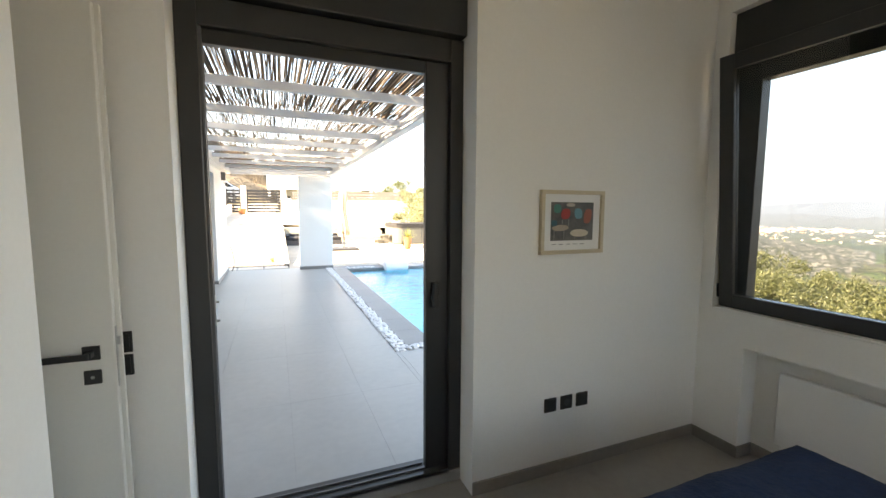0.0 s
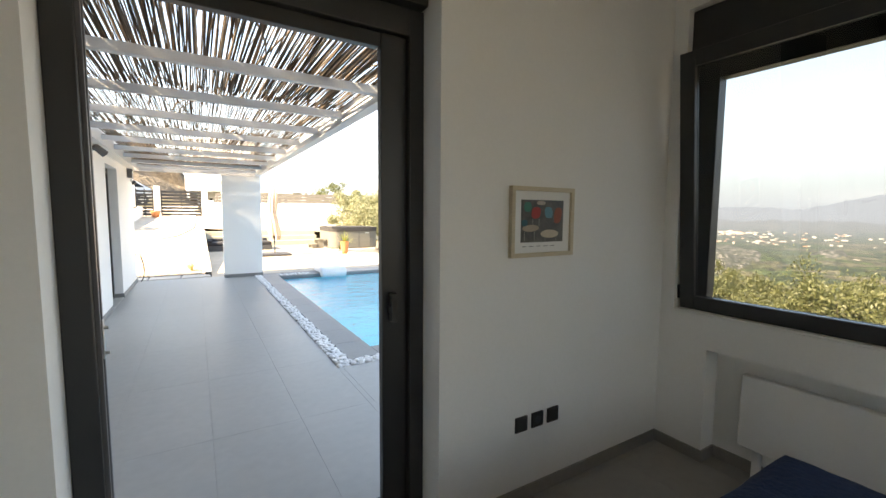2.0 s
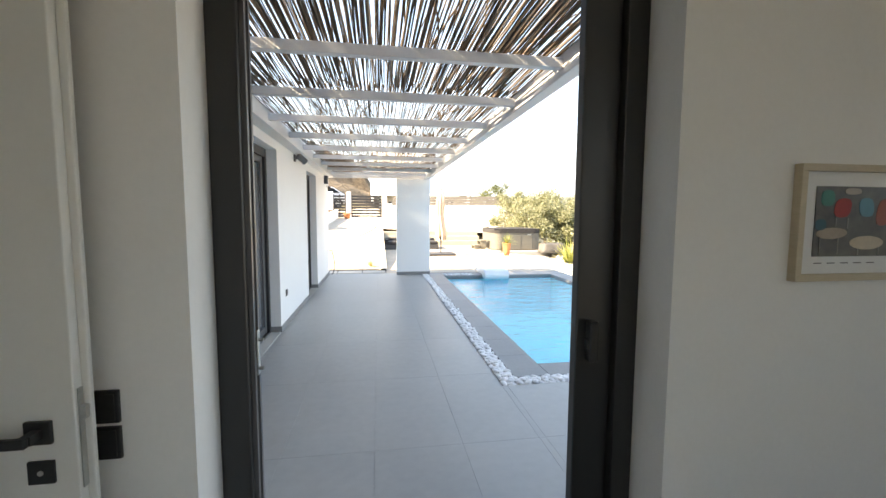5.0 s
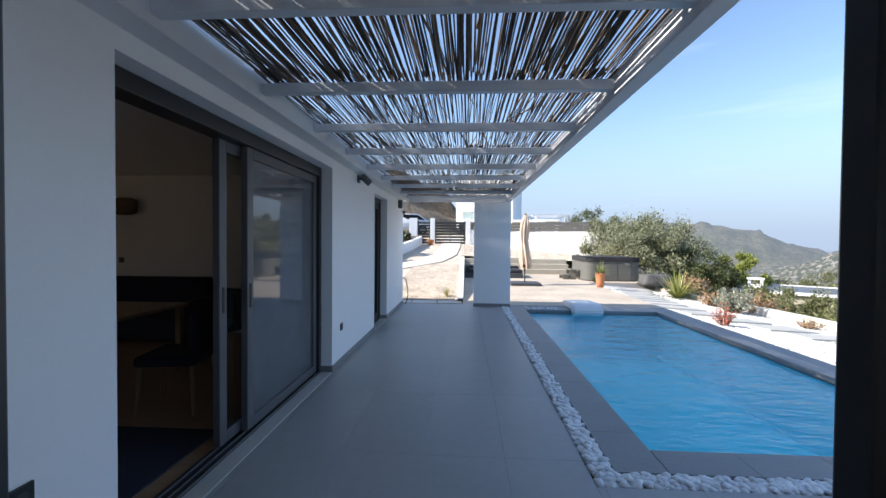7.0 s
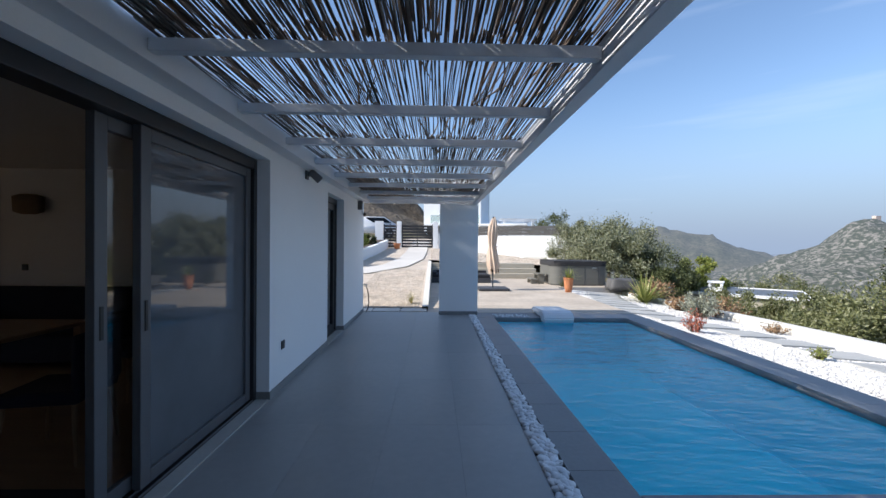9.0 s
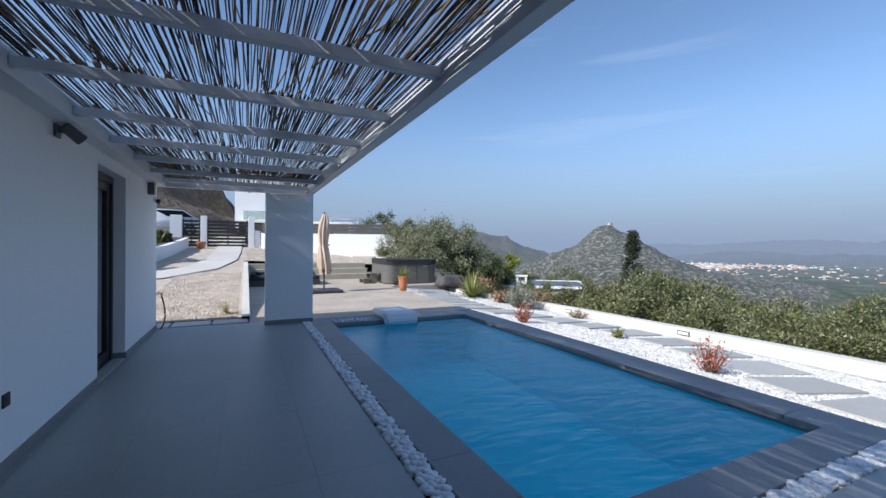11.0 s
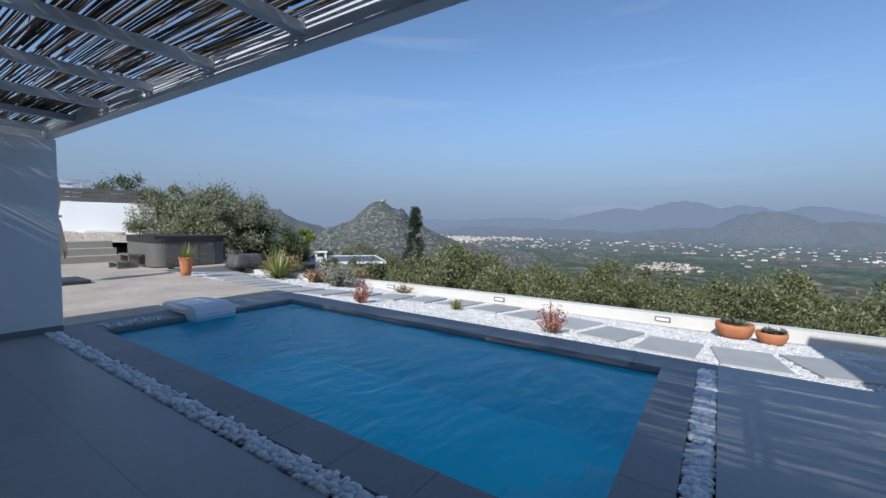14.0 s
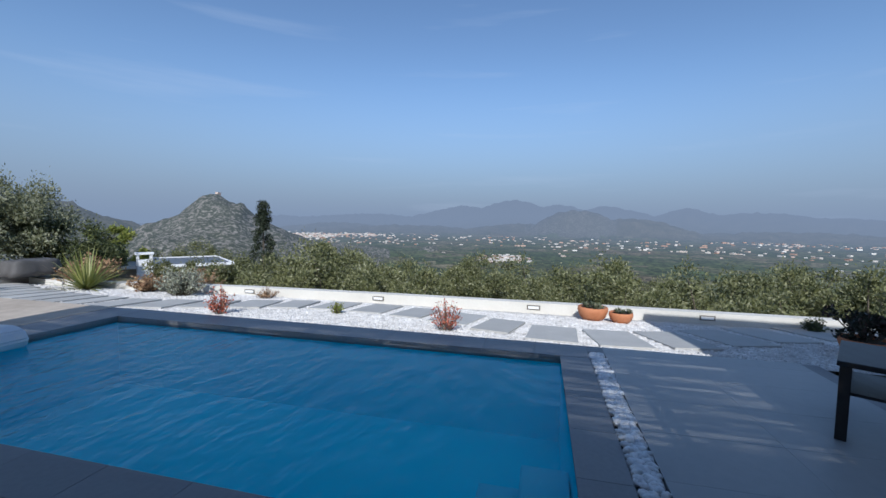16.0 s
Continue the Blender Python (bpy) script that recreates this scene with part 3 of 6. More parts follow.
# window wall with window opening and radiator niche
# second opening at y -2.45 to -0.5 is added, unseen, to light the room
solid("wall_east", boxes((2.787, 3.1, 1.85, 1.94, -0.1, 2.95), (2.787, 3.1, 0.62, 1.85, 0.66, 0.875), (2.93, 3.1, 0.35, 1.63, -0.1, 0.66), (2.787, 3.1, 1.63, 1.85, -0.1, 0.66), (2.787, 3.1, 0.35, 0.62, 0.66, 0.875),
                         (2.787, 3.1, -0.5, 0.35, -0.1, 2.95), (2.787, 3.1, -2.6, -2.45, -0.1, 2.95), (2.787, 3.1, -2.45, -0.5, -0.1, 0.0), (2.787, 3.1, -2.45, -0.5, 2.7, 2.95), (2.787, 3.1, 0.35, 1.85, 2.78, 2.95)), M_WALL_IN, "white plastered wall with a window and a radiator niche", "wall", "structure")
# unseen wall; its opening is added to brighten the room with daylight
solid("wall_south", boxes((-2.2, 0.1, -2.9, -2.6, -0.1, 2.95), (1.6, 3.1, -2.9, -2.6, -0.1, 2.95), (0.1, 1.6, -2.9, -2.6, -0.1, 0.85), (0.1, 1.6, -2.9, -2.6, 2.35, 2.95)), M_WALL_IN, "white bedroom back wall with an unseen opening added for daylight", "wall", "structure")
solid("wall_west", boxes((-2.2, -0.53, -2.6, 1.40, -0.1, 2.95), bevel=0.006), M_WALL_IN, "white plastered wall ending beside the open door", "wall", "structure")
solid("wall_passage", boxes((-2.5, -2.2, 1.4, 2.24, -0.1, 2.95)), M_WALL_IN, "white wall closing the passage behind the door", "wall", "structure")
solid("ceiling", boxes((-2.5, 3.1, -2.9, 2.24, 2.953, 3.15)), M_CEIL, "plain white bedroom ceiling", "ceiling", "structure")
solid("roof", boxes((-9.0, 3.12, -3.0, 2.262, 3.153, 3.26), (-9.0, -1.05, 2.265, 11.2, 2.622, 2.72)), M_WALL_OUT, "flat white roof slab of the house", "roof", "structure")
floor_in = solid("floor", boxes((-2.5, 2.787, -2.6, 1.94, -0.3, -0.074), (-0.31, 1.035, 1.94, 2.10, -0.3, -0.074), (2.787, 2.93, 0.35, 1.63, -0.3, -0.074)), M_GROUT, "grey-brown tiled bedroom floor", "floor", "structure")
# skirting of the bedroom
solid("baseboard", boxes((1.036, 2.787, 1.928, 1.94, -0.07, 0.006), (2.775, 2.787, 1.63, 1.928, -0.07, 0.006), (2.918, 2.93, 0.36, 1.618, -0.07, 0.006), (2.775, 2.93, 1.618, 1.63, -0.07, 0.006), (-0.53, -0.518, -2.6, 1.40, -0.07, 0.006), (1.036, 1.047, 1.94, 2.09, -0.07, 0.006), bevel=0.002), M_SKIRT, "brown-grey tiled skirting along the bedroom walls", "skirting", "structure")

# living room facade, with two door openings
solid("facade", boxes((-1.35, -1.05, 2.262, 3.335, 0, 2.62), (-1.35, -1.05, 6.13, 8.21, 0, 2.62), (-1.35, -1.05, 9.27, 11.2, 0, 2.62), (-1.35, -1.05, 3.335, 6.13, 2.25, 2.62), (-1.35, -1.05, 8.21, 9.27, 2.22, 2.62)), M_WALL_OUT, "white rendered house facade along the terrace", "wall", "structure")
# opening in the unseen west side is added so daylight brightens the living room
solid("wall_house_end", boxes((-9.0, -1.35, 10.9, 11.2, -0.5, 2.62), (-9.0, -8.7, -3.0, 3.4, -0.5, 2.62), (-9.0, -8.7, 5.0, 10.9, -0.5, 2.62), (-9.0, -8.7, 3.4, 5.0, -0.5, 0.9), (-9.0, -8.7, 3.4, 5.0, 2.2, 2.62), (-8.7, -2.5, -3.0, -2.7, -0.5, 2.62)), M_WALL_OUT, "white rendered end wall of the house", "wall", "structure")
solid("baseboard_terrace", boxes((-1.05, -1.037, 2.262, 3.335, 0, 0.075), (-1.05, -1.037, 6.13, 8.21, 0, 0.075), (-1.05, -1.037, 9.27, 11.2, 0, 0.075), (-1.2, -1.037, 6.117, 6.13, 0, 0.075), (-1.2, -1.037, 9.257, 9.27, 0, 0.075), (0.59, 1.41, 10.892, 10.904, 0, 0.075), bevel=0.002), M_SKIRT_OUT, "grey tiled skirting along the facade", "skirting", "structure")
# living room inside
solid("wall_living", boxes((-8.7, -1.35, 7.9, 8.1, 0, 2.45), (-8.7, -1.35, 2.263, 2.30, 0, 2.45)), M_LIVING, "white walls inside the dim living room", "wall", "structure")
solid("ceiling_living", boxes((-8.7, -1.35, 2.262, 10.9, 2.452, 2.6)), M_CEIL, "white ceiling of the living room", "ceiling", "structure")
solid("floor_living", boxes((-8.7, -1.3, 2.262, 10.9, -0.3, -0.002)), M_WOODFLOOR, "brown floor of the living room", "floor", "structure")
solid("wall_room_beyond", boxes((-2.6, -2.4, 8.1, 10.9, 0, 2.45)), M_LIVING, "dim inner wall behind the narrow door", "wall", "structure")

# pillar at the end of the terrace
pil = thing("pillar", (1.0, 11.0, 0), "broad white rendered pillar carrying the pergola", "pillar")
part("shaft", boxes((-0.4, 0.41, -0.1, 0.15, 0, 2.335), bevel=0.006), M_WALL_OUT, pil)

# ---- terrace and pool ----
PX0, PX1, PY0, PY1, EDGE = 1.70, 4.46, 4.62, 10.60, 4.88
PW, PL = PX1 - PX0, PY1 - PY0
pave = solid("pavement", boxes((-1.05, 1.21, 2.10, 11.2, -0.3, -0.006), (1.21, EDGE, 2.10, 4.17, -0.3, -0.006), (1.21, EDGE, 4.17, 4.34, -0.3, -0.09), (1.21, 1.38, 4.34, 10.9, -0.3, -0.09),
                               (1.38, PX0, 4.34, 11.2, -0.3, -0.006), (PX0, PX1, 4.34, PY0, -0.3, -0.006), (PX1, EDGE, 4.34, 11.2, -0.3, -0.006), (PX0, PX1, PY1, 11.2, -0.3, -0.006), (1.21, 1.38, 10.9, 11.2, -0.3, -0.006),
                               (4.64, EDGE, 4.17, 4.34, -0.09, -0.006)), M_GROUT, "grey tiled terrace along the house and pool", "terrace", "structure")
pool = thing("pool", (PX0, PY0, -0.95), "rectangular blue swimming pool with a grey stone rim", "pool", kind="structure")
part("basin", boxes((-0.25, 0, -0.25, PL + 0.245, 0, 0.644), (PW, PW + 0.245, -0.25, PL + 0.245, 0, 0.644), (0, PW, -0.25, 0, 0, 0.644), (0, PW, PL, PL + 0.245, 0, 0.644), (0, PW, 0, PL, -0.2, 0.0)), M_POOL, pool, "blue pool lining")
for nm, z0, z1, mt, lb in (("rim_wall", 0.86, 0.935, M_COPING, "grey tiled band at the waterline"), ("upper_lining", 0.646, 0.858, M_POOL, "")):
    part(nm, boxes((-0.02, 0.004, 0.004, PL - 0.005, z0, z1), (PW - 0.005, PW + 0.015, 0.004, PL - 0.005, z0, z1), (0.004, PW - 0.005, -0.02, 0.004, z0, z1), (0.004, PW - 0.005, PL - 0.005, PL + 0.015, z0, z1)), mt, pool, lb)
for k in range(3):
    part("pool_step", boxes((0.008, 1.28, 0.008, 0.96 - 0.31 * k, 0.002 + 0.19 * k, 0.19 * (k + 1)), bevel=0.02), M_POOL_STEP, pool, "pale blue underwater step")
W_NX, W_NY = 60, 130
wv = [(0.006 + (PW - 0.013) * i / W_NX, 0.006 + (PL - 0.013) * j / W_NY, 0.0) for i in range(W_NX + 1) for j in range(W_NY + 1)]
wv = [(x, y, 0.005 * noise.noise((x * 1.3 + 0.4 * y, y * 2.4, 0)) + 0.002 * noise.noise((x * 3.5, y * 7.0, 4))) for x, y, z in wv]
wf = [(i * (W_NY + 1) + j, (i + 1) * (W_NY + 1) + j, (i + 1) * (W_NY + 1) + j + 1, i * (W_NY + 1) + j + 1) for i in range(W_NX) for j in range(W_NY)]
water = new("water", from_arrays("water", wv, wf, M_WATER, True))
water.matrix_world = pose(PX0, PY0, -0.06)
tagged(water, "clear rippled blue pool water", "water", kind="structure")

# planting strip of white gravel, low wall, patio
def strip_z(x):
    return -0.06 - 0.09 * (x - 5.0)


bm = bmesh.new()
ys = [-6 + 0.5 * i for i in range(54)]
row0 = [bm.verts.new((EDGE + 0.003, y, strip_z(EDGE))) for y in ys]
row1 = [bm.verts.new((8.1, y, strip_z(8.1))) for y in ys]
for i in range(len(ys) - 1):
    bm.faces.new((row0[i], row1[i], row1[i + 1], row0[i + 1]))
solid("gravel_strip", bm, M_GRAVEL_WB, "bed of white crushed gravel beside the pool", "gravel", "structure")
WALL_LINE = [(8.1, -7), (8.0, 4.0), (7.9, 8.0), (7.75, 11.2), (7.6, 12.6), (7.35, 14.2), (7.1, 15.8), (7.3, 17.2), (7.9, 21.0)]
bm = bmesh.new()
prev = None
for (x, y) in WALL_LINE:
    zt = -0.125
    cur = [bm.verts.new(p) for p in ((x, y, -0.9), (x, y, zt), (x + 0.22, y, zt), (x + 0.22, y, -2.2))]
    if prev:
        for a in range(3):
            bm.faces.new((prev[a], cur[a], cur[a + 1], prev[a + 1]))
    prev = cur
low_wall = solid("low_garden_wall", bm, M_CONC_W, "low pale rendered garden wall above the slope", "wall", "structure")
# patio behind the pool, cut into the slope
solid("patio", boxes((0.35, EDGE, 11.2, 20.4, -0.3, -0.006), (EDGE, 7.7, 16.9, 20.4, -0.3, -0.02)), M_GROUT, "pale tiled patio beside the pool", "patio", "structure")
bm = bmesh.new()
prev = None
for i in range(12):
    y = 11.6 + 9.0 * i / 11
    zt = yard_z(0.15, y) + 0.05
    cur = [bm.verts.new(q) for q in ((0.22, y, -0.2), (0.22, y, zt), (0.36, y, zt), (0.36, y, -0.2))]
    if prev:
        for a in range(3):
            bm.faces.new((prev[a], cur[a], cur[a + 1], prev[a + 1]))
    prev = cur
solid("patio_kerb", bm, M_CONC_W, "grey kerb retaining the gravel beside the patio", "kerb", "structure")
steps = thing("garden_steps", (3.6, 20.4, 0), "three broad grey-brown steps up from the patio", "steps", kind="structure")
for k in range(3):
    part("step", boxes((-3.24, 1.5, 0.0 + 0.35 * k, (0.349, 0.349, 0.75)[k] + 0.35 * k, -0.02, 0.215 * (k + 1)), bevel=0.008), M_STEP, steps)
bm = bmesh.new()
GX, GY = [-16, -12, -9, -6, -4, -3, -2, -1, 0.225], [11.7 + 0.8 * i for i in range(24)]
for xs_, ys_ in ((GX, GY), ([0.15, 1, 2, 3, 4, 5, 6, 7, 7.8], [21.4 + 0.8 * i for i in range(12)]), (GX, [GY[-1] + 0.8 * i for i in range(12)])):
    gv = [[bm.verts.new((x, y, yard_z(x, y) + 0.012 * noise.noise((x * 2, y * 2, 1)))) for y in ys_] for x in xs_]
    for i in range(len(xs_) - 1):
        for j in range(len(ys_) - 1):
            bm.faces.new((gv[i][j], gv[i + 1][j], gv[i + 1][j + 1], gv[i][j + 1]))
M_YARD = surface("beige_gravel_yard", (0.47, 0.385, 0.3), (0.70, 0.6, 0.49), 0.95, 2.5, 45, 1.0, 0.03)
solid("gravel_yard", bm, M_YARD, "yard of coarse beige gravel rising to the gate", "gravel", "structure", smooth=True)
# pale driveway bands over the gravel
def strip(name, pts, width, lift, material, label):
    bm = bmesh.new()
    prev = None
    for i, (x, y) in enumerate(pts):
        a, b = Vector(pts[max(0, i - 1)]), Vector(pts[min(len(pts) - 1, i + 1)])
        d = (b - a).normalized()
        s = Vector((d.y, -d.x)) * width / 2
        cur = [bm.verts.new((p.x, p.y, yard_z(p.x, p.y) + lift)) for p in (Vector((x, y)) - s, Vector((x, y)) + s)]
        if prev:
            bm.faces.new((prev[0], cur[0], cur[1], prev[1]))
        prev = cur
    return solid(name, bm, material, label, "driveway", "structure")


strip("driveway", [(-9, 15.2), (-6, 15.6), (-4, 16.2), (-2.2, 17.3), (-1.1, 19.0), (-0.6, 21.5), (-0.5, 25), (-0.5, 28.5), (-0.5, 34)], 1.15, 0.03, M_CONCRETE, "pale concrete driveway curving up to the gate")


# ---- bedroom things ----
# terrace door: fixed frame, sliding sash, shutter box
td = thing("door_1", (0.36, 2.10, 0), "anthracite aluminium sliding terrace door, open, with shutter box", "door", kind="structure")
part("door_frame", boxes((-0.67, -0.585, 0, 0.13, 0, 2.43), (0.60, 0.675, 0, 0.13, 0, 2.43), (-0.585, 0.60, 0, 0.13, 2.31, 2.43), (-0.585, 0.60, 0.0, 0.15, -0.02, 0.012), bevel=0.004), M_ALU, td)
part("guide_rail", boxes((-0.585, -0.571, 0.02, 0.035, 0.012, 2.31), (-0.585, -0.571, 0.06, 0.075, 0.012, 2.31), (-0.585, 0.47, 0.045, 0.052, 0.012, 0.022), (-0.585, 0.47, 0.095, 0.102, 0.012, 0.022)), M_ALU_GREY, td)
part("sash_stile", boxes((0.468, 0.598, 0.03, 0.075, 0.02, 2.31), bevel=0.005), M_ALU, td)
part("sash_head", boxes((-0.583, 0.466, 0.03, 0.075, 2.245, 2.308), bevel=0.004), M_ALU, td)
part("handle", boxes((0.50, 0.53, -0.012, 0.028, 0.98, 1.12), (0.495, 0.535, 0.0, 0.029, 1.02, 1.06), bevel=0.006), M_BLACK, td, "black pull handle")
strike = part("strike_plate", boxes((-0.571, -0.566, 0.035, 0.060, 0.98, 1.12), bevel=0.002), M_STEEL, td, "small steel strike plate")
for z in (1.0, 1.09):
    part("screw", tube(bmesh.new(), (-0.567, 0.047, z), (-0.553, 0.047, z), 0.006, n=8), M_STEEL, strike)
part("shutter_box", boxes((-0.668, 0.672, -0.05, 0.12, 2.435, 2.748), bevel=0.006), M_ALU, td, "dark roller shutter box")

# tilted window
wd = thing("window_1", (2.86, 1.10, 0.875), "anthracite aluminium window tilted open above the radiator", "window", kind="structure")
part("window_frame", boxes((0.035, 0.12, 0.60, 0.748, 0.002, 1.60), (0.035, 0.12, -0.748, -0.60, 0.002, 1.60), (0.035, 0.12, -0.60, 0.60, 0.002, 0.085), (0.035, 0.12, -0.60, 0.60, 1.47, 1.60), bevel=0.004), M_ALU, wd)
part("window_sill", boxes((-0.073, 0.03, -0.745, 0.745, 0.001, 0.012), bevel=0.003), M_WALL_IN, wd, "white window sill")
part("shutter_box", boxes((-0.03, 0.16, -0.747, 0.747, 1.604, 1.90), bevel=0.005), M_ALU, wd, "dark roller shutter box")
sash = part("sash", boxes((-0.03, 0.028, 0.645, 0.735, 0.0, 1.60), (-0.03, 0.028, -0.735, -0.645, 0.0, 1.60), (-0.03, 0.028, -0.645, 0.645, 0.0, 0.09), (-0.03, 0.028, -0.645, 0.645, 1.51, 1.60), bevel=0.005), M_ALU, wd, "dark sash leaning into the room")
sash.matrix_basis = pose(0, 0, 0.016, 0, -5.5, 0)
pane = part("pane", boxes((-0.006, 0.006, -0.645, 0.645, 0.09, 1.51)), M_GLASS_WIN, sash)
pane.visible_shadow = False
part("hinge", tube(bmesh.new(), (-0.02, 0.745, 0.06), (-0.02, 0.745, 0.15), 0.010), M_BLACK, sash)

# radiator in its niche
rad = thing("radiator", (2.85, 0.95, 0.0), "flat white panel radiator in the niche under the window", "radiator")
part("panel", boxes((-0.02, 0.035, -0.48, 0.50, 0.12, 0.56), bevel=0.008), M_RADIATOR, rad)
for y in (-0.4, 0.42):
    part("bracket", boxes((0.036, 0.068, y - 0.02, y + 0.02, -0.07, 0.5)), M_RADIATOR, rad)

# framed picture of café chairs
pic = thing("framed_picture", (1.655, 1.94, 1.456), "oak-framed photograph of coloured chairs on the wall", "picture")
pw, ph = 0.222, 0.182
part("frame", boxes((-pw, pw, -0.028, 0, ph - 0.022, ph), (-pw, pw, -0.028, 0, -ph, -ph + 0.022), (-pw, -pw + 0.022, -0.028, 0, -ph + 0.022, ph - 0.022), (pw - 0.022, pw, -0.028, 0, -ph + 0.022, ph - 0.022), bevel=0.002), M_FRAMEWOOD, pic)
part("mount", boxes((-pw + 0.022, pw - 0.022, -0.012, -0.002, -ph + 0.022, ph - 0.022)), M_PAPER, pic, "white card mount")
M_PHOTO = surface("photo_ground", (0.02, 0.025, 0.028), (0.14, 0.13, 0.12), 0.4, 9, 30, 0.0)
photo = part("photo", boxes((-0.150, 0.150, -0.0145, -0.012, -0.105, 0.115)), M_PHOTO, pic, "dark photograph with bright chairs")


def flat(colour, name):
    return surface(name, tuple(c * 0.75 for c in colour), colour, 0.5, 20, 80, 0.0)


def printed(x, z, w, h, lean, colour, name, points=14, square=3.0):
    """A flat rounded patch of print on the photograph."""
    bm = bmesh.new()
    ring = []
    for k in range(points):
        a = 2 * math.pi * k / points
        c, s = math.cos(a), math.sin(a)
        q = (abs(c) ** square + abs(s) ** square) ** (-1 / square)
        ring.append((x + w / 2 * q * c + lean * q * s, z + h / 2 * q * s))
    front, back = [bm.verts.new((u, -0.0160, v)) for u, v in ring], [bm.verts.new((u, -0.0146, v)) for u, v in ring]
    bm.faces.new(front)
    for k in range(points):
        m = (k + 1) % points
        bm.faces.new((front[k], front[m], back[m], back[k]))
    part("printed_shape", bm, flat(colour, name), photo)


for row in ((-0.108, 0.078, 0.05, 0.05, 0.0, (0.03, 0.2, 0.16), "green_print"), (-0.05, 0.048, 0.062, 0.06, 0.004, (0.42, 0.035, 0.03), "red_print"), (0.04, 0.05, 0.056, 0.06, -0.003, (0.10, 0.27, 0.33), "blue_print"),
            (0.108, 0.035, 0.055, 0.085, 0.006, (0.38, 0.10, 0.06), "rust_print"), (-0.128, -0.005, 0.04, 0.035, 0.0, (0.02, 0.10, 0.13), "teal_print"), (-0.015, 0.1, 0.06, 0.02, 0.0, (0.45, 0.38, 0.33), "poster_print")):
    printed(*row)
printed(-0.085, -0.032, 0.115, 0.036, 0.006, (0.42, 0.33, 0.25), "tan_print", 18, 2.0)
printed(0.05, -0.062, 0.13, 0.044, 0.0, (0.62, 0.52, 0.4), "cream_print", 18, 2.0)
for x0, z0, x1, z1 in ((-0.125, -0.045, -0.13, -0.10), (-0.06, -0.045, -0.058, -0.10), (0.02, -0.08, 0.018, -0.104), (0.095, -0.075, 0.1, -0.104), (-0.07, 0.018, -0.075, -0.012), (-0.03, 0.018, -0.025, -0.02)):
    printed((x0 + x1) / 2, (z0 + z1) / 2, 0.004, abs(z1 - z0), 0.0, (0.3, 0.29, 0.27), "leg_print", 8, 4.0)
for i in range(5):
    part("pencil_note", boxes((-0.14 + 0.05 * i, -0.11 + 0.05 * i, -0.0126, -0.0121, -0.128, -0.125)), M_FENCE, pic)

def wall_plate(name, at, turn, label, group, hole=True):
    t = thing(name, at, label, "socket" if hole else "switch", group, turn)
    part("plate", boxes((-0.042, 0.042, -0.011, 0, -0.042, 0.042), bevel=0.003), M_BLACK, t)
    if hole:
        bm = bmesh.new()
        tube(bm, (0, -0.0125, 0), (0, -0.011, 0), 0.022, n=20)
        part("insert", bm, M_DARKGREY, t)
    else:
        part("rocker", boxes((-0.034, 0.034, -0.0145, -0.011, -0.034, 0.034), bevel=0.002), M_BLACK, t)
    return t


for i, h in enumerate((False, True, False)):
    wall_plate("wall_socket", (1.546 + 0.117 * i, 1.94, 0.368), 0, "square black wall socket above the skirting", "sockets under the picture", h)
for z in (0.998, 0.905):
    wall_plate("light_switch", (-0.52, 1.94, z), 0, "square black light switch beside the terrace door", "switches by the door", False)

# open interior door leaf, parallel to the wall
leaf = thing("door_2", (-0.885, 1.838, 0), "cream lacquered interior door standing open, black handle", "door", kind="structure")
part("leaf", boxes((-0.40, 0.385, -0.02, 0.008, -0.06, 2.23), (-0.40, 0.40, 0.008, 0.022, -0.06, 2.23), bevel=0.003), M_DOORLEAF, leaf)
part("lock_plate", boxes((0.3855, 0.3885, -0.011, 0.005, 0.86, 1.09), bevel=0.001), M_STEEL, leaf, "steel lock faceplate")
part("latch", boxes((0.389, 0.400, -0.010, 0.003, 1.02, 1.05)), M_STEEL, leaf)
part("rosette", boxes((0.29, 0.342, -0.03, -0.02, 0.975, 1.027), bevel=0.002), M_BLACK, leaf, "square black rosette")
bm = boxes((0.155, 0.322, -0.072, -0.058, 0.988, 1.01), bevel=0.003)
bx(bm, 0.306, 0.326, -0.06, -0.03, 0.99, 1.01)
part("handle", bm, M_BLACK, leaf, "black lever handle")
key = part("key_rosette", boxes((0.29, 0.342, -0.028, -0.02, 0.885, 0.937), bevel=0.002), M_BLACK, leaf)
part("keyhole", tube(bmesh.new(), (0.316, -0.0295, 0.911), (0.316, -0.028, 0.911), 0.006, n=10), M_STEEL, key)

# bed with quilt
bed = thing("bed", (1.42, 0.0, -0.07), "bed with a crinkled dark blue quilt", "bed")
bm = bmesh.new()
NQ = 56
qv = []
for i in range(NQ + 1):
    for j in range(NQ + 1):
        u, v = -1 + 2 * i / NQ, -1 + 2 * j / NQ
        x, y = 0.72 * u, 1.02 * v
        edge = max(abs(u), abs(v))
        drop = 0.0
        if edge > 0.94:
            drop = ((edge - 0.94) / 0.06) ** 2 * 0.06
        z = 0.605 - drop + 0.006 * noise.noise((x * 16, y * 16, 0)) + 0.012 * noise.noise((x * 4, y * 4, 5))
        qv.append(bm.verts.new((x, y, z)))
for i in range(NQ):
    for j in range(NQ):
        bm.faces.new((qv[i * (NQ + 1) + j], qv[(i + 1) * (NQ + 1) + j], qv[(i + 1) * (NQ + 1) + j + 1], qv[i * (NQ + 1) + j + 1]))
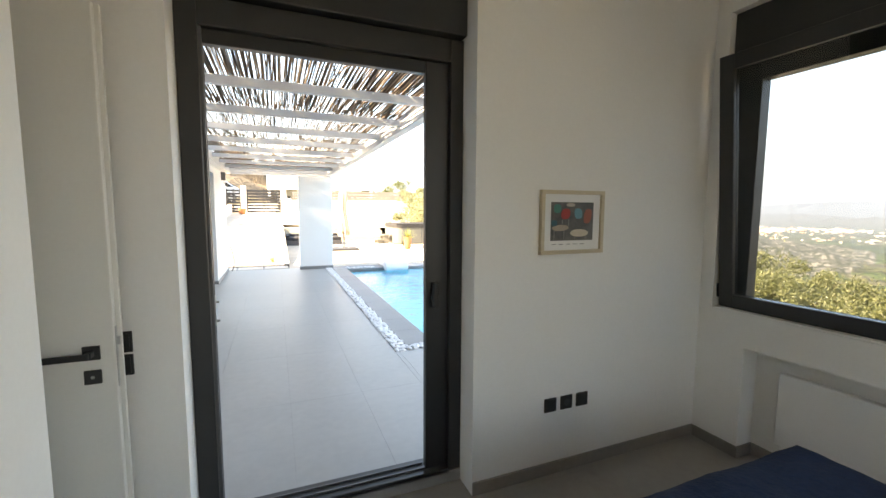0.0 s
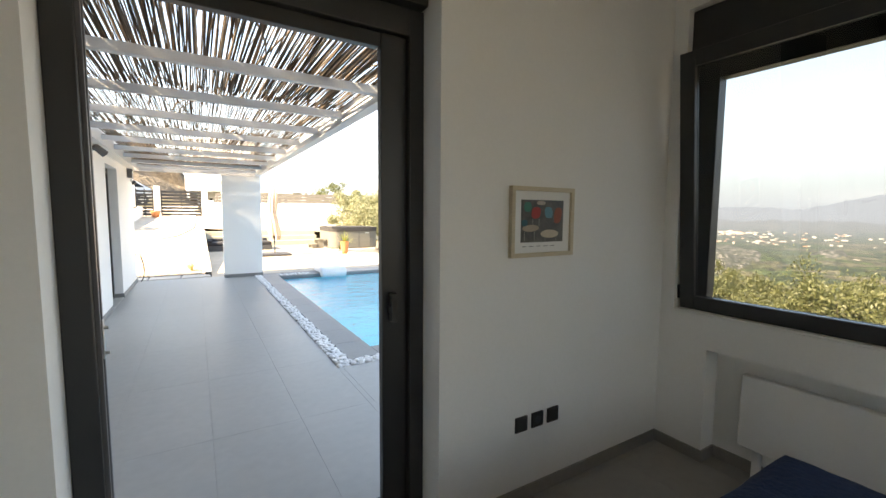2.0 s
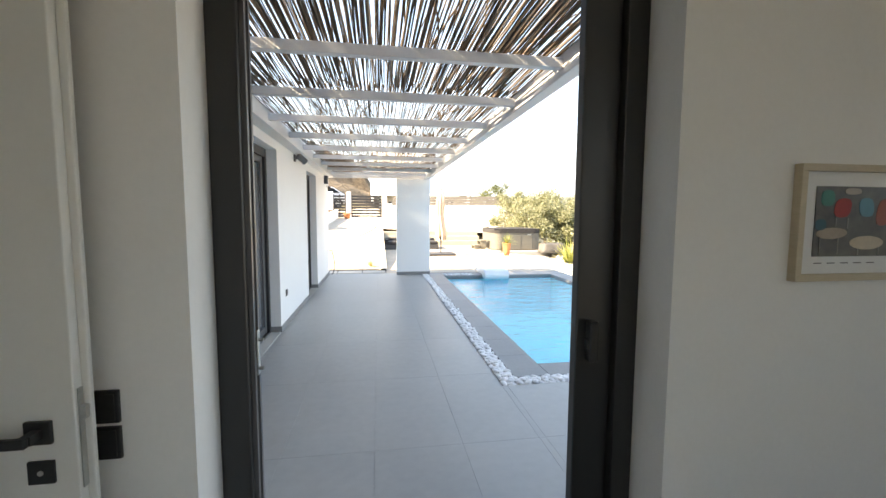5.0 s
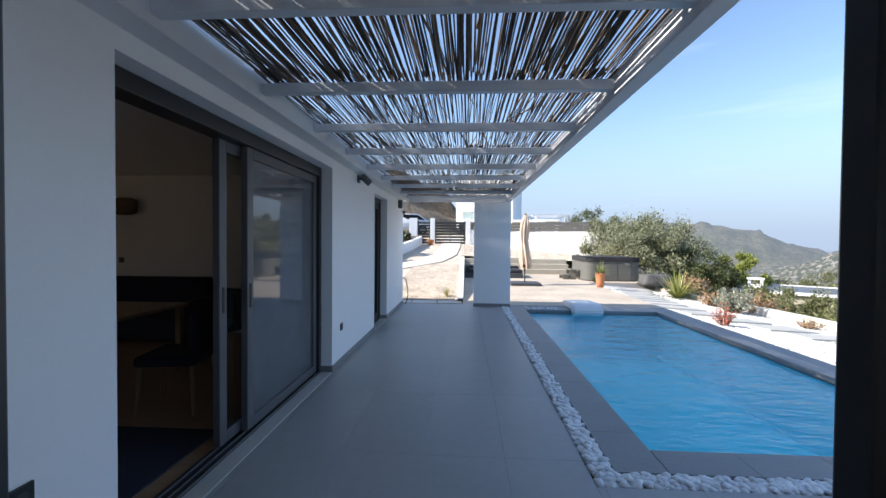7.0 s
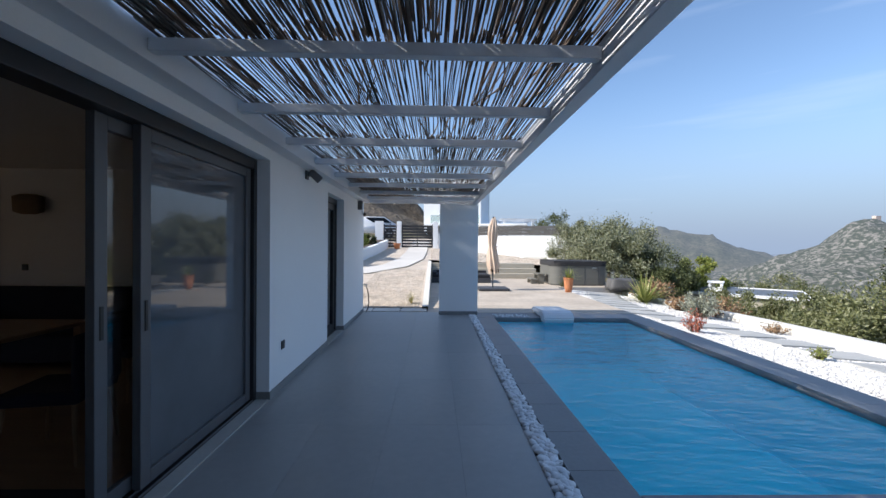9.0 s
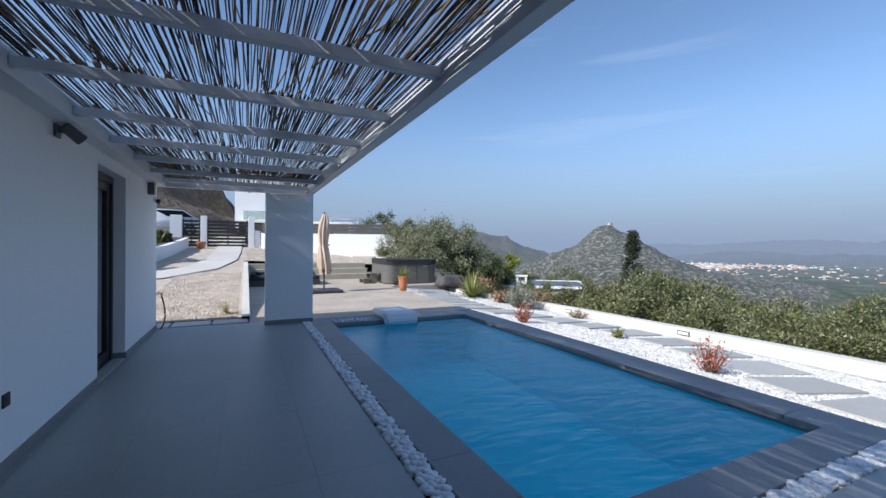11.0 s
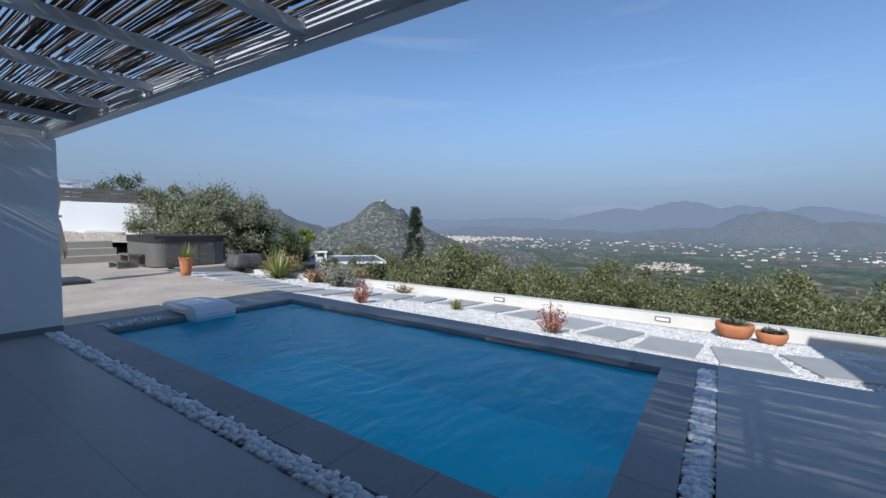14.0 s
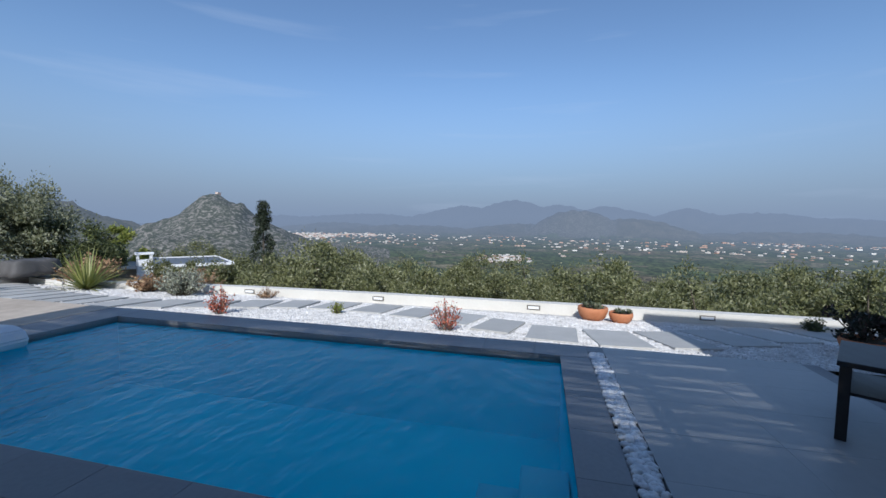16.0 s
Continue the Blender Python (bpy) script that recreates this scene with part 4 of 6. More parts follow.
rim = [qv[i * (NQ + 1)] for i in range(NQ + 1)] + [qv[NQ * (NQ + 1) + j] for j in range(1, NQ + 1)] + [qv[i * (NQ + 1) + NQ] for i in range(NQ - 1, -1, -1)] + [qv[j] for j in range(NQ - 1, 0, -1)]
low = [bm.verts.new((v.co.x * 1.015, v.co.y * 1.01, 0.16 + 0.01 * math.sin(9 * (v.co.x + v.co.y)))) for v in rim]
for i in range(len(rim)):
    k = (i + 1) % len(rim)
    bm.faces.new((rim[i], rim[k], low[k], low[i]))
part("quilt", bm, M_BED, bed, smooth=True)
part("bed_base", boxes((-0.68, 0.68, -0.98, 0.98, 0.08, 0.53), bevel=0.02), M_DARKGREY, bed)
for x in (-0.6, 0.6):
    for y in (-0.9, 0.9):
        part("leg", boxes((x - 0.03, x + 0.03, y - 0.03, y + 0.03, 0, 0.08)), M_BENCH, bed)

# ---- facade things ----
d = thing("door_3", (-1.2, 4.74, 0), "wide anthracite sliding glass door, half open to the living room", "door", kind="structure")
part("door_frame", boxes((-0.12, 0.03, -1.403, -1.34, 0, 2.248), (-0.12, 0.03, 1.325, 1.388, 0, 2.248), (-0.12, 0.03, -1.34, 1.325, 2.15, 2.248), (-0.12, 0.03, -1.34, 1.325, -0.01, 0.014), bevel=0.004), M_ALU, d)
part("track", boxes((-0.03, -0.024, -1.34, 1.325, 0.014, 0.026), (-0.085, -0.079, -1.34, 1.325, 0.014, 0.026), (0.022, 0.027, -1.34, 1.325, 0.014, 0.026)), M_ALU_GREY, d)
for nm, x0, y0, y1, mt in (("sliding_leaf", -0.11, -0.34, 1.20, M_GLASS), ("screen_leaf", -0.05, -0.09, 1.32, M_TINT)):
    lf = part(nm, boxes((x0, x0 + 0.05, y0, y0 + 0.085, 0.028, 2.148), (x0, x0 + 0.05, y1 - 0.085, y1, 0.028, 2.148), (x0, x0 + 0.05, y0 + 0.085, y1 - 0.085, 0.028, 0.11), (x0, x0 + 0.05, y0 + 0.085, y1 - 0.085, 2.07, 2.148), bevel=0.004), M_ALU_GREY, d, "grey aluminium door leaf")
    p = part("pane", boxes((x0 + 0.02, x0 + 0.03, y0 + 0.085, y1 - 0.085, 0.11, 2.07)), mt, lf)
    part("pull", boxes((x0 + 0.048, x0 + 0.056, y0 + 0.03, y0 + 0.055, 0.95, 1.13), bevel=0.003), M_BLACK, lf)
part("threshold", boxes((0.032, 0.15, -1.40, 1.385, -0.005, 0.008)), M_SLAB, d)
d = thing("door_4", (-1.2, 8.74, 0), "narrow anthracite glazed door in the facade", "door", kind="structure")
part("door_frame", boxes((-0.06, 0.03, -0.528, -0.46, 0, 2.215), (-0.06, 0.03, 0.46, 0.528, 0, 2.215), (-0.06, 0.03, -0.46, 0.46, 2.13, 2.215), (-0.06, 0.03, -0.46, 0.46, -0.01, 0.03), bevel=0.004), M_ALU, d)
lf = part("leaf", boxes((-0.05, 0.01, -0.457, -0.36, 0.035, 2.125), (-0.05, 0.01, 0.36, 0.457, 0.035, 2.125), (-0.05, 0.01, -0.36, 0.36, 0.035, 0.14), (-0.05, 0.01, -0.36, 0.36, 2.03, 2.125), bevel=0.004), M_ALU, d)
part("pane", boxes((-0.025, -0.015, -0.36, 0.36, 0.14, 2.03)), M_GLASS, lf)
part("handle", boxes((0.01, 0.06, -0.42, -0.40, 1.0, 1.02), (0.045, 0.06, -0.42, -0.30, 1.0, 1.02), bevel=0.003), M_BLACK, lf)
part("threshold", boxes((0.032, 0.15, -0.525, 0.525, -0.005, 0.01)), M_SLAB, d)

# wall spotlight
sp = thing("wall_spotlight", (-1.05, 7.2, 2.29), "dark grey wall spotlight under the pergola", "lamp")
part("base", boxes((0, 0.02, -0.05, 0.05, -0.05, 0.05), bevel=0.004), M_ALU_GREY, sp)
bm = bmesh.new()
tube(bm, (0.02, 0, 0), (0.09, 0.0, -0.01), 0.014, n=10)
part("arm", bm, M_ALU_GREY, sp)
bm = bmesh.new()
tube(bm, (0.055, -0.02, 0.04), (0.15, 0.05, -0.05), 0.042, 0.048, n=18)
part("head", bm, M_ALU_GREY, sp, smooth=False)
sp = thing("wall_lamp", (-1.05, 10.55, 2.25), "small grey box lamp high on the facade", "lamp")
part("body", boxes((0, 0.09, -0.06, 0.06, -0.09, 0.09), bevel=0.008), M_ALU_GREY, sp)
cm = thing("camera_dome", (-1.05, 10.95, 2.12), "small black security camera at the wall's end", "camera")
part("mount", boxes((0, 0.04, -0.03, 0.03, -0.02, 0.05), bevel=0.004), M_JET, cm)
bm = bmesh.new()
bmesh.ops.create_uvsphere(bm, u_segments=14, v_segments=10, radius=0.04, matrix=Matrix.Translation((0.06, 0, -0.02)))
part("eye", bm, M_BLACK, cm, smooth=True)
for y, z in ((6.46, 0.44), (2.95, 0.6)):
    wall_plate("outdoor_socket", (-1.05, y, z), 90, "black outdoor socket on the white facade", "facade sockets")
# tap with hanging hose
tp = thing("garden_tap", (-1.05, 11.1, 0.60), "garden tap with a short brown hose hanging down", "tap")
bm = bmesh.new()
tube(bm, (0, 0, 0), (0.10, 0, 0), 0.012)
tube(bm, (0.09, 0, 0.0), (0.09, 0, -0.05), 0.014)
part("spout", bm, M_STEEL, tp)
part("tap_handle", boxes((0.04, 0.06, -0.03, 0.03, 0.02, 0.032), bevel=0.003), M_BLACK, tp)
bm = bmesh.new()
hp = [(0.09, 0, -0.05), (0.11, 0.01, -0.12), (0.135, 0.01, -0.25), (0.14, 0, -0.40), (0.12, -0.02, -0.52), (0.08, -0.04, -0.585)]
for a, c in zip(hp, hp[1:]):
    tube(bm, a, c, 0.011, n=8)
part("hose", bm, M_HOSE, tp)

# ---- living room, seen dimly ----
tb = thing("dining_table", (-3.15, 5.35, 0), "wooden dining table in the dim living room", "table")
part("tabletop", boxes((-0.45, 0.45, -0.8, 0.8, 0.71, 0.745), bevel=0.006), M_TABLEWOOD, tb)
for x in (-0.39, 0.39):
    for y in (-0.73, 0.73):
        part("leg", boxes((x - 0.03, x + 0.03, y - 0.03, y + 0.03, 0, 0.71)), M_TABLEWOOD, tb)


def dining_chair(at, turn):
    c = thing("dining_chair", at, "navy upholstered dining chair with pale wooden legs", "chair", "chairs at the table", turn)
    part("seat", boxes((-0.24, 0.24, -0.24, 0.24, 0.40, 0.49), bevel=0.03), M_SOFA, c)
    part("backrest", boxes((-0.24, 0.24, 0.19, 0.26, 0.46, 0.86), bevel=0.03), M_SOFA, c)
    for x in (-0.2, 0.2):
        for y in (-0.2, 0.2):
            bm = bmesh.new()
            tube(bm, (x, y, 0.41), (x * 1.15, y * 1.15, 0), 0.018, 0.012, n=8)
            part("leg", bm, M_TABLEWOOD, c)
    return c


ch = dining_chair((-2.1, 5.15, 0), -80)
copy_thing(ch, pose(-2.45, 6.35, 0, 0, 0, -20))
copy_thing(ch, pose(-4.0, 5.2, 0, 0, 0, 95))
so = thing("sofa", (-4.35, 7.4, 0), "dark navy sofa against the living room wall", "sofa")
part("base", boxes((-0.9, 0.9, -0.42, 0.42, 0.08, 0.42), bevel=0.04), M_SOFA, so)
part("backrest", boxes((-0.9, 0.9, 0.25, 0.45, 0.42, 0.88), bevel=0.05), M_SOFA, so)
for x in (-0.98, 0.98):
    part("armrest", boxes((x - 0.1, x + 0.1, -0.42, 0.45, 0.08, 0.62), bevel=0.04), M_SOFA, so)
wl = thing("wall_sconce", (-4.88, 7.9, 1.96), "round brown woven wall lamp, unlit", "lamp")
bm = bmesh.new()
lathe(bm, [(0.10, -0.13), (0.19, -0.1), (0.2, 0.1), (0.11, 0.13)], 20)
for v in bm.verts:
    v.co.y = v.co.y * 0.5 - 0.105
part("shade", bm, M_BATTEN, wl, smooth=True)
rg = solid("rug", boxes((-2.4, -1.45, 3.0, 4.7, 0.0, 0.012), bevel=0.004), M_SOFA, "flat dark blue rug on the living room floor", "rug")
dr = thing("door_5", (-5.75, 7.9, 0), "white interior door at the back of the living room", "door", kind="structure")
part("leaf", boxes((-0.40, 0.40, -0.04, -0.003, 0, 2.27), bevel=0.004), M_DOORLEAF, dr)
part("handle", boxes((0.31, 0.33, -0.08, -0.04, 1.0, 1.02), (0.20, 0.33, -0.08, -0.07, 1.0, 1.02)), M_BLACK, dr)
wall_plate("light_switch", (-5.02, 7.9, 1.12), 0, "small black light switch on the living room wall", "living room switches", False)


# ---- pergola ----
pg = thing("pergola", (0.2, 6.6, 2.35), "white steel pergola roofed with a ragged reed mat", "pergola")
PX, PY, PZ = 0.2, 6.6, 2.35
part("outer_rail", boxes((1.31 - PX, 1.41 - PX, 2.27 - PY, 11.1 - PY, 0.0, 0.15), bevel=0.004), M_PAINT_METAL, pg)
part("wall_rail", boxes((-1.05 - PX, -0.90 - PX, 2.27 - PY, 11.1 - PY, 0.0, 0.15), bevel=0.004), M_PAINT_METAL, pg)
BEAMS = [2.44, 3.37, 4.29, 5.20, 6.125, 7.06, 7.985, 8.91, 9.84, 10.74]
for y in BEAMS:
    part("beam", boxes((-0.898 - PX, 1.308 - PX, y - 0.03 - PY, y + 0.03 - PY, 0.045, 0.108), bevel=0.004), M_PAINT_METAL, pg)
part("end_beam", boxes((-0.898 - PX, 1.308 - PX, 11.03 - PY, 11.10 - PY, 0.0, 0.14), bevel=0.004), M_PAINT_METAL, pg)
for i, y in enumerate(BEAMS):
    part("batten", boxes((-0.9 - PX, 1.30 - PX, y + 0.05 - PY, y + 0.10 - PY, 0.112, 0.126), bevel=0.002), M_BATTEN, pg, "brown weathered batten")
# reeds: panels laid one behind the other, reeds along the house
rng = np.random.default_rng(11)


def reed_row(x, y0, y1, z, r, bend):
    """A slightly crooked cane: five-sided, three lengths."""
    n, k = 5, 4
    t = np.linspace(0, 1, k)
    cx = x + bend[0] * np.sin(t * 3.1) + bend[1] * (t - 0.5)
    cz = z + bend[2] * np.sin(t * 4.2 + bend[3])
    cy = y0 + (y1 - y0) * t
    rad = r * (1.0 - 0.35 * t if bend[1] > 0 else 0.65 + 0.35 * t)
    a = np.arange(n) * 2 * np.pi / n
    v = np.stack([cx[:, None] + rad[:, None] * np.cos(a), np.repeat(cy[:, None], n, 1), cz[:, None] + rad[:, None] * np.sin(a)], 2).reshape(-1, 3)
    f = [(i * n + j, i * n + (j + 1) % n, (i + 1) * n + (j + 1) % n, (i + 1) * n + j) for i in range(k - 1) for j in range(n)]
    return v, f


variants = []
for k in range(10):
    L = 2.0
    v, f = reed_row(0, -L / 2, L / 2, 0, 0.0054, (0.012 * rng.standard_normal(), 0.02 * rng.standard_normal(), 0.004, rng.random() * 6))
    variants.append(from_arrays("reed", v, f, M_REED_ONE, True))
panels = [2.28, 4.15, 6.1, 8.05, 9.1]
rv, rf, nv, single = [], [], 0, 0
for pi, y0 in enumerate(panels):
    x = -0.89
    gap_phase = rng.random(6) * 6
    while x < 1.30:
        dens = 0.5 + 0.28 * math.sin(x * 7 + gap_phase[0]) + 0.25 * math.sin(x * 17 + gap_phase[1])
        x += (0.7 if pi == 0 else 1.0) * 0.0082 + 0.0048 * rng.random() * (0.8 if dens > 0.45 else 2.0)
        yy0, yy1 = y0 + 0.12 * rng.random(), y0 + 2.0 + 0.12 * rng.standard_normal() * 0.6
        yy1 = min(yy1, 11.08)
        z = 2.35 + 0.135 + 0.014 * rng.random() + 0.004 * pi % 0.01
        if pi in (1,) and single < 180 or pi == 2 and single < 300:
            single += 1
            ob = new("reed", variants[int(rng.integers(10))])
            ob.parent = pg
            ob.matrix_basis = pose(x - PX, (yy0 + yy1) / 2 - PY, z - PZ, 0, 40 * rng.random(), 0.55 * rng.standard_normal()) @ Matrix.Diagonal((0.62 + 0.45 * rng.random(), (yy1 - yy0) / 2.0, 1, 1))
        else:
            v, f = reed_row(x - PX, yy0 - PY, yy1 - PY, z - PZ, 0.0046 + 0.0032 * rng.random(), (0.008 * rng.standard_normal(), 0.018 * rng.standard_normal(), 0.004, rng.random() * 6))
            rv.append(v)
            rf.extend([[i + nv for i in q] for q in f])
            nv += len(v)
# thin stray canes on top
for k in range(170):
    x, y = -0.88 + 2.16 * rng.random(), 3.0 + 7.3 * rng.random()
    v, f = reed_row(x - PX, y - PY - 0.7, y - PY + 0.7 * rng.random(), 0.165, 0.004 + 0.004 * rng.random(), (0.03 * rng.standard_normal(), 0.12 * rng.standard_normal(), 0.004, 0))
    rv.append(v)
    rf.extend([[i + nv for i in q] for q in f])
    nv += len(v)
mat_ob = new("reed_mat", from_arrays("reed_mat", np.concatenate(rv), rf, M_REED, True))
mat_ob.parent = pg
tagged(mat_ob, "mat of dry grey-brown reeds", kind="stuff")

# ---- things on the patio and round the pool ----
jet = thing("pool_jet_unit", (2.97, 10.70, -0.004), "white counter-current unit hung over the pool edge", "pool jet")
bm = bmesh.new()
prof = [(-0.66, 0.08), (-0.62, 0.13), (0.20, 0.17), (0.34, 0.13), (0.40, 0.03), (0.36, -0.06), (0.14, -0.06), (0.13, 0.05), (-0.66, 0.05)]
left = [bm.verts.new((-0.30, -y, z)) for y, z in prof]
right = [bm.verts.new((0.30, -y, z)) for y, z in prof]
bm.faces.new(left)
bm.faces.new(right[::-1])
for i in range(len(prof)):
    k = (i + 1) % len(prof)
    bm.faces.new((left[i], right[i], right[k], left[k]))
bmesh.ops.bevel(bm, geom=bm.edges[:], offset=0.02, segments=2, affect="EDGES")
part("housing", bm, M_JET, jet)
part("foot", boxes((-0.25, 0.25, -0.08, 0.68, 0.0, 0.055)), M_JET, jet)

tub = thing("hot_tub", (5.95, 18.5, 0), "grey clad hot tub closed with a black cover", "hot tub")
def rounded(bm, half, r, z0, z1, n=8, grow=0.0):
    pts = []
    for cx, cy, a0 in ((1, 1, 0), (-1, 1, 90), (-1, -1, 180), (1, -1, 270)):
        for i in range(n + 1):
            a = radians(a0 + 90 * i / n)
            pts.append((cx * (half - r) + (r + grow) * math.cos(a), cy * (half - r) + (r + grow) * math.sin(a)))
    lo, hi = [bm.verts.new((x, y, z0)) for x, y in pts], [bm.verts.new((x, y, z1)) for x, y in pts]
    for i in range(len(pts)):
        k = (i + 1) % len(pts)
        bm.faces.new((lo[i], lo[k], hi[k], hi[i]))
    bm.faces.new(lo[::-1])
    bm.faces.new(hi)
    return bm


part("cladding", rounded(bmesh.new(), 1.06, 0.38, 0.03, 0.72), M_TUB, tub)
part("plinth", rounded(bmesh.new(), 1.03, 0.36, 0.0, 0.03), M_BLACK, tub)
cov = rounded(bmesh.new(), 1.08, 0.39, 0.722, 0.86)
bx(cov, -1.0, 1.0, -1.0, -0.03, 0.86, 0.905)
bx(cov, -1.0, 1.0, 0.03, 1.0, 0.86, 0.905)
part("cover", cov, M_TUBLID, tub, "black folding cover")
for x in (-0.35, 0.15, 0.66):
    part("panel_joint", boxes((x - 0.008, x + 0.008, -1.066, -1.058, 0.04, 0.71)), M_DARKGREY, tub)
part("badge", boxes((0.42, 0.58, -1.088, -1.081, 0.64, 0.68)), M_STEEL, tub)
part("vent", boxes((-1.068, -1.06, -0.5, -0.2, 0.08, 0.36)), M_BLACK, tub)
st = thing("tub_steps", (4.55, 18.3, 0), "two small grey-brown resin steps beside the hot tub", "steps")
for k, z in ((0, 0.2), (1, 0.4)):
    tread = part("tread", boxes((-0.35 + 0.27 * k, -0.08 + 0.27 * k, -0.35, 0.35, z - 0.05, z), bevel=0.006), M_WOODBROWN, st)
    for y in (-0.32, 0.27):
        part("support", boxes((-0.33 + 0.27 * k, -0.10 + 0.27 * k, y, y + 0.05, 0, z - 0.05)), M_WOODBROWN, st)

um = thing("parasol", (2.42, 15.75, 0), "folded beige canvas parasol on a dark base", "parasol")
part("pole", tube(bmesh.new(), (0, 0, 0.05), (0, 0, 2.42), 0.025, n=14), M_DARKGREY, um)
bm = bmesh.new()
NS, rings = 40, []
for z, r in ((0.62, 0.21), (0.80, 0.24), (1.05, 0.22), (1.32, 0.19), (1.42, 0.14), (1.52, 0.16), (1.8, 0.19), (2.1, 0.17), (2.3, 0.10), (2.42, 0.03)):
    ring = []
    for i in range(NS):
        a = 2 * math.pi * i / NS
        rr = 0.7 * r * (1 + 0.28 * math.sin(8 * a + 1.6 * z) + 0.14 * math.sin(3 * a + 5 * z))
        ring.append(bm.verts.new((rr * math.cos(a) + 0.04 * math.sin(3 * z), rr * math.sin(a), z + (0.1 * math.sin(5 * a) if z < 0.7 else 0))))
    rings.append(ring)
for a, c in zip(rings, rings[1:]):
    for i in range(NS):
        bm.faces.new((a[i], a[(i + 1) % NS], c[(i + 1) % NS], c[i]))
bm.faces.new(rings[-1])
part("canopy", bm, M_CANVAS, um, "folded beige canvas", True)
part("strap", tube(bmesh.new(), (0.03, 0, 1.40), (0.03, 0, 1.45), 0.13, n=20), M_CANVAS, um)
base = part("base_plate", boxes((-0.5, 0.5, -0.42, 0.42, 0, 0.09), bevel=0.03), M_DARKGREY, um, "dark grey weighted base")
part("crank_box", boxes((-0.05, 0.05, -0.06, 0.0, 0.9, 1.05), bevel=0.008), M_DARKGREY, um)

lg = thing("sunken_lounge", (1.55, 18.9, 0), "low dark outdoor lounge with black cushions", "sofa")
part("base", boxes((-1.15, 1.15, -0.7, 0.7, 0.0, 0.2), bevel=0.01), M_DARKGREY, lg)
for x in (-0.575, 0.575):
    part("cushion", boxes((x - 0.56, x + 0.56, -0.68, 0.5, 0.2, 0.33), bevel=0.04), M_CUSHION, lg)
part("back_cushion", boxes((-1.13, 1.13, 0.5, 0.69, 0.2, 0.42), bevel=0.05), M_CUSHION, lg)
part("side_cushion", boxes((-1.14, -0.96, -0.66, 0.48, 0.335, 0.42), bevel=0.05), M_CUSHION, lg)


def blades(rng, n, length, width, droop, spread, material_rand=True):
    """A rosette of narrow bent leaves."""
    vs, fs = [], []
    for k in range(n):
        a, up = rng.random() * 6.283, rng.random()
        el = radians(6 + 74 * up)
        L, w, S = length * (0.7 + 0.5 * rng.random()), width * (0.8 + 0.4 * rng.random()), 5
        d = np.array([math.cos(a), math.sin(a)])
        side = np.array([-d[1], d[0], 0])
        i0 = len(vs)
        for s in range(S + 1):
            t = s / S
            hor, z = spread * 0.1 + L * t * math.cos(el), L * t * math.sin(el) - droop * L * t * t * math.cos(el)
            p = np.array([d[0] * hor, d[1] * hor, max(0.01, z + 0.02)])
            ww = w * (1 - t) ** 0.7 * 0.5 + 0.0006
            vs.append(p - side * ww)
            vs.append(p + side * ww + np.array([0, 0, 0.15 * ww]))
        for s in range(S):
            j = i0 + 2 * s
            fs.append((j, j + 1, j + 3, j + 2))
    return np.array(vs), fs


def foliage(name, v, f, material, parent, label="", smooth=False):
    ob = new(name, from_arrays(name, v, f, material, smooth))
    ob.parent = parent
    return tagged(ob, label)


rng = np.random.default_rng(5)
# tall terracotta pot with yucca by the tub
tp = thing("potted_yucca", (4.79, 15.3, 0), "tall terracotta pot with a small spiky yucca", "potted plant")
bm = bmesh.new()
lathe(bm, [(0.10, 0.0), (0.125, 0.16), (0.145, 0.34), (0.15, 0.41), (0.16, 0.43), (0.16, 0.46), (0.135, 0.46), (0.13, 0.38)], 28)
part("pot", bm, M_TERRACOTTA, tp, smooth=True)
part("soil", lathe(bmesh.new(), [(0.128, 0.38), (0.10, 0.40), (0.02, 0.41)], 20), M_SOIL, tp)
v, f = blades(rng, 46, 0.46, 0.035, 0.35, 0.3)
yk = foliage("leaves", v + np.array([0, 0, 0.41]), f, M_AGAVE, tp, "yellow-green sword leaves")
# agave on the gravel
ag = thing("yucca_plant", (6.9, 14.6, strip_z(6.9)), "large yellow-green spiky yucca growing in the gravel", "plant")
v, f = blades(rng, 120, 0.9, 0.05, 0.12, 0.6)
foliage("leaves", v, f, M_AGAVE, ag)
part("stem", tube(bmesh.new(), (0, 0, -0.05), (0, 0, 0.2), 0.06, 0.04), M_BARK, ag)


def twiggy(name, at, label, material, n_twigs, height, spread, leaf, seed, per=14):
    """A small shrub: upright twigs, each carrying small leaves."""
    rng = np.random.default_rng(seed)
    t = thing(name, at, label, "shrub", "shrubs in the gravel")
    bm = bmesh.new()
    cs, ns = [], []
    for k in range(n_twigs):
        a, s = rng.random() * 6.283, spread * rng.random() ** 0.6
        h = height * (0.55 + 0.5 * rng.random()) * (1 - 0.35 * (s / spread) ** 2)
        tip = Vector((s * math.cos(a), s * math.sin(a), h))
        tube(bm, (tip.x * 0.15, tip.y * 0.15, -0.03), tip, 0.006, 0.002, n=4)
        for q in np.linspace(0.25, 1, per):
            p = tip * q
            p.x, p.y = tip.x * (0.15 + 0.85 * q), tip.y * (0.15 + 0.85 * q)
            cs.append(np.array(p) + 0.02 * rng.standard_normal(3))
            ns.append(np.array((tip.x * 2, tip.y * 2, 0.5)) + 0.5 * rng.standard_normal(3))
    part("twig_tangle", bm, M_BARK, t)
    v, f = leaves(rng, np.array(cs), np.array(ns), leaf, leaf * 0.45)
    foliage("leaves", v, f, material, t)
    return t


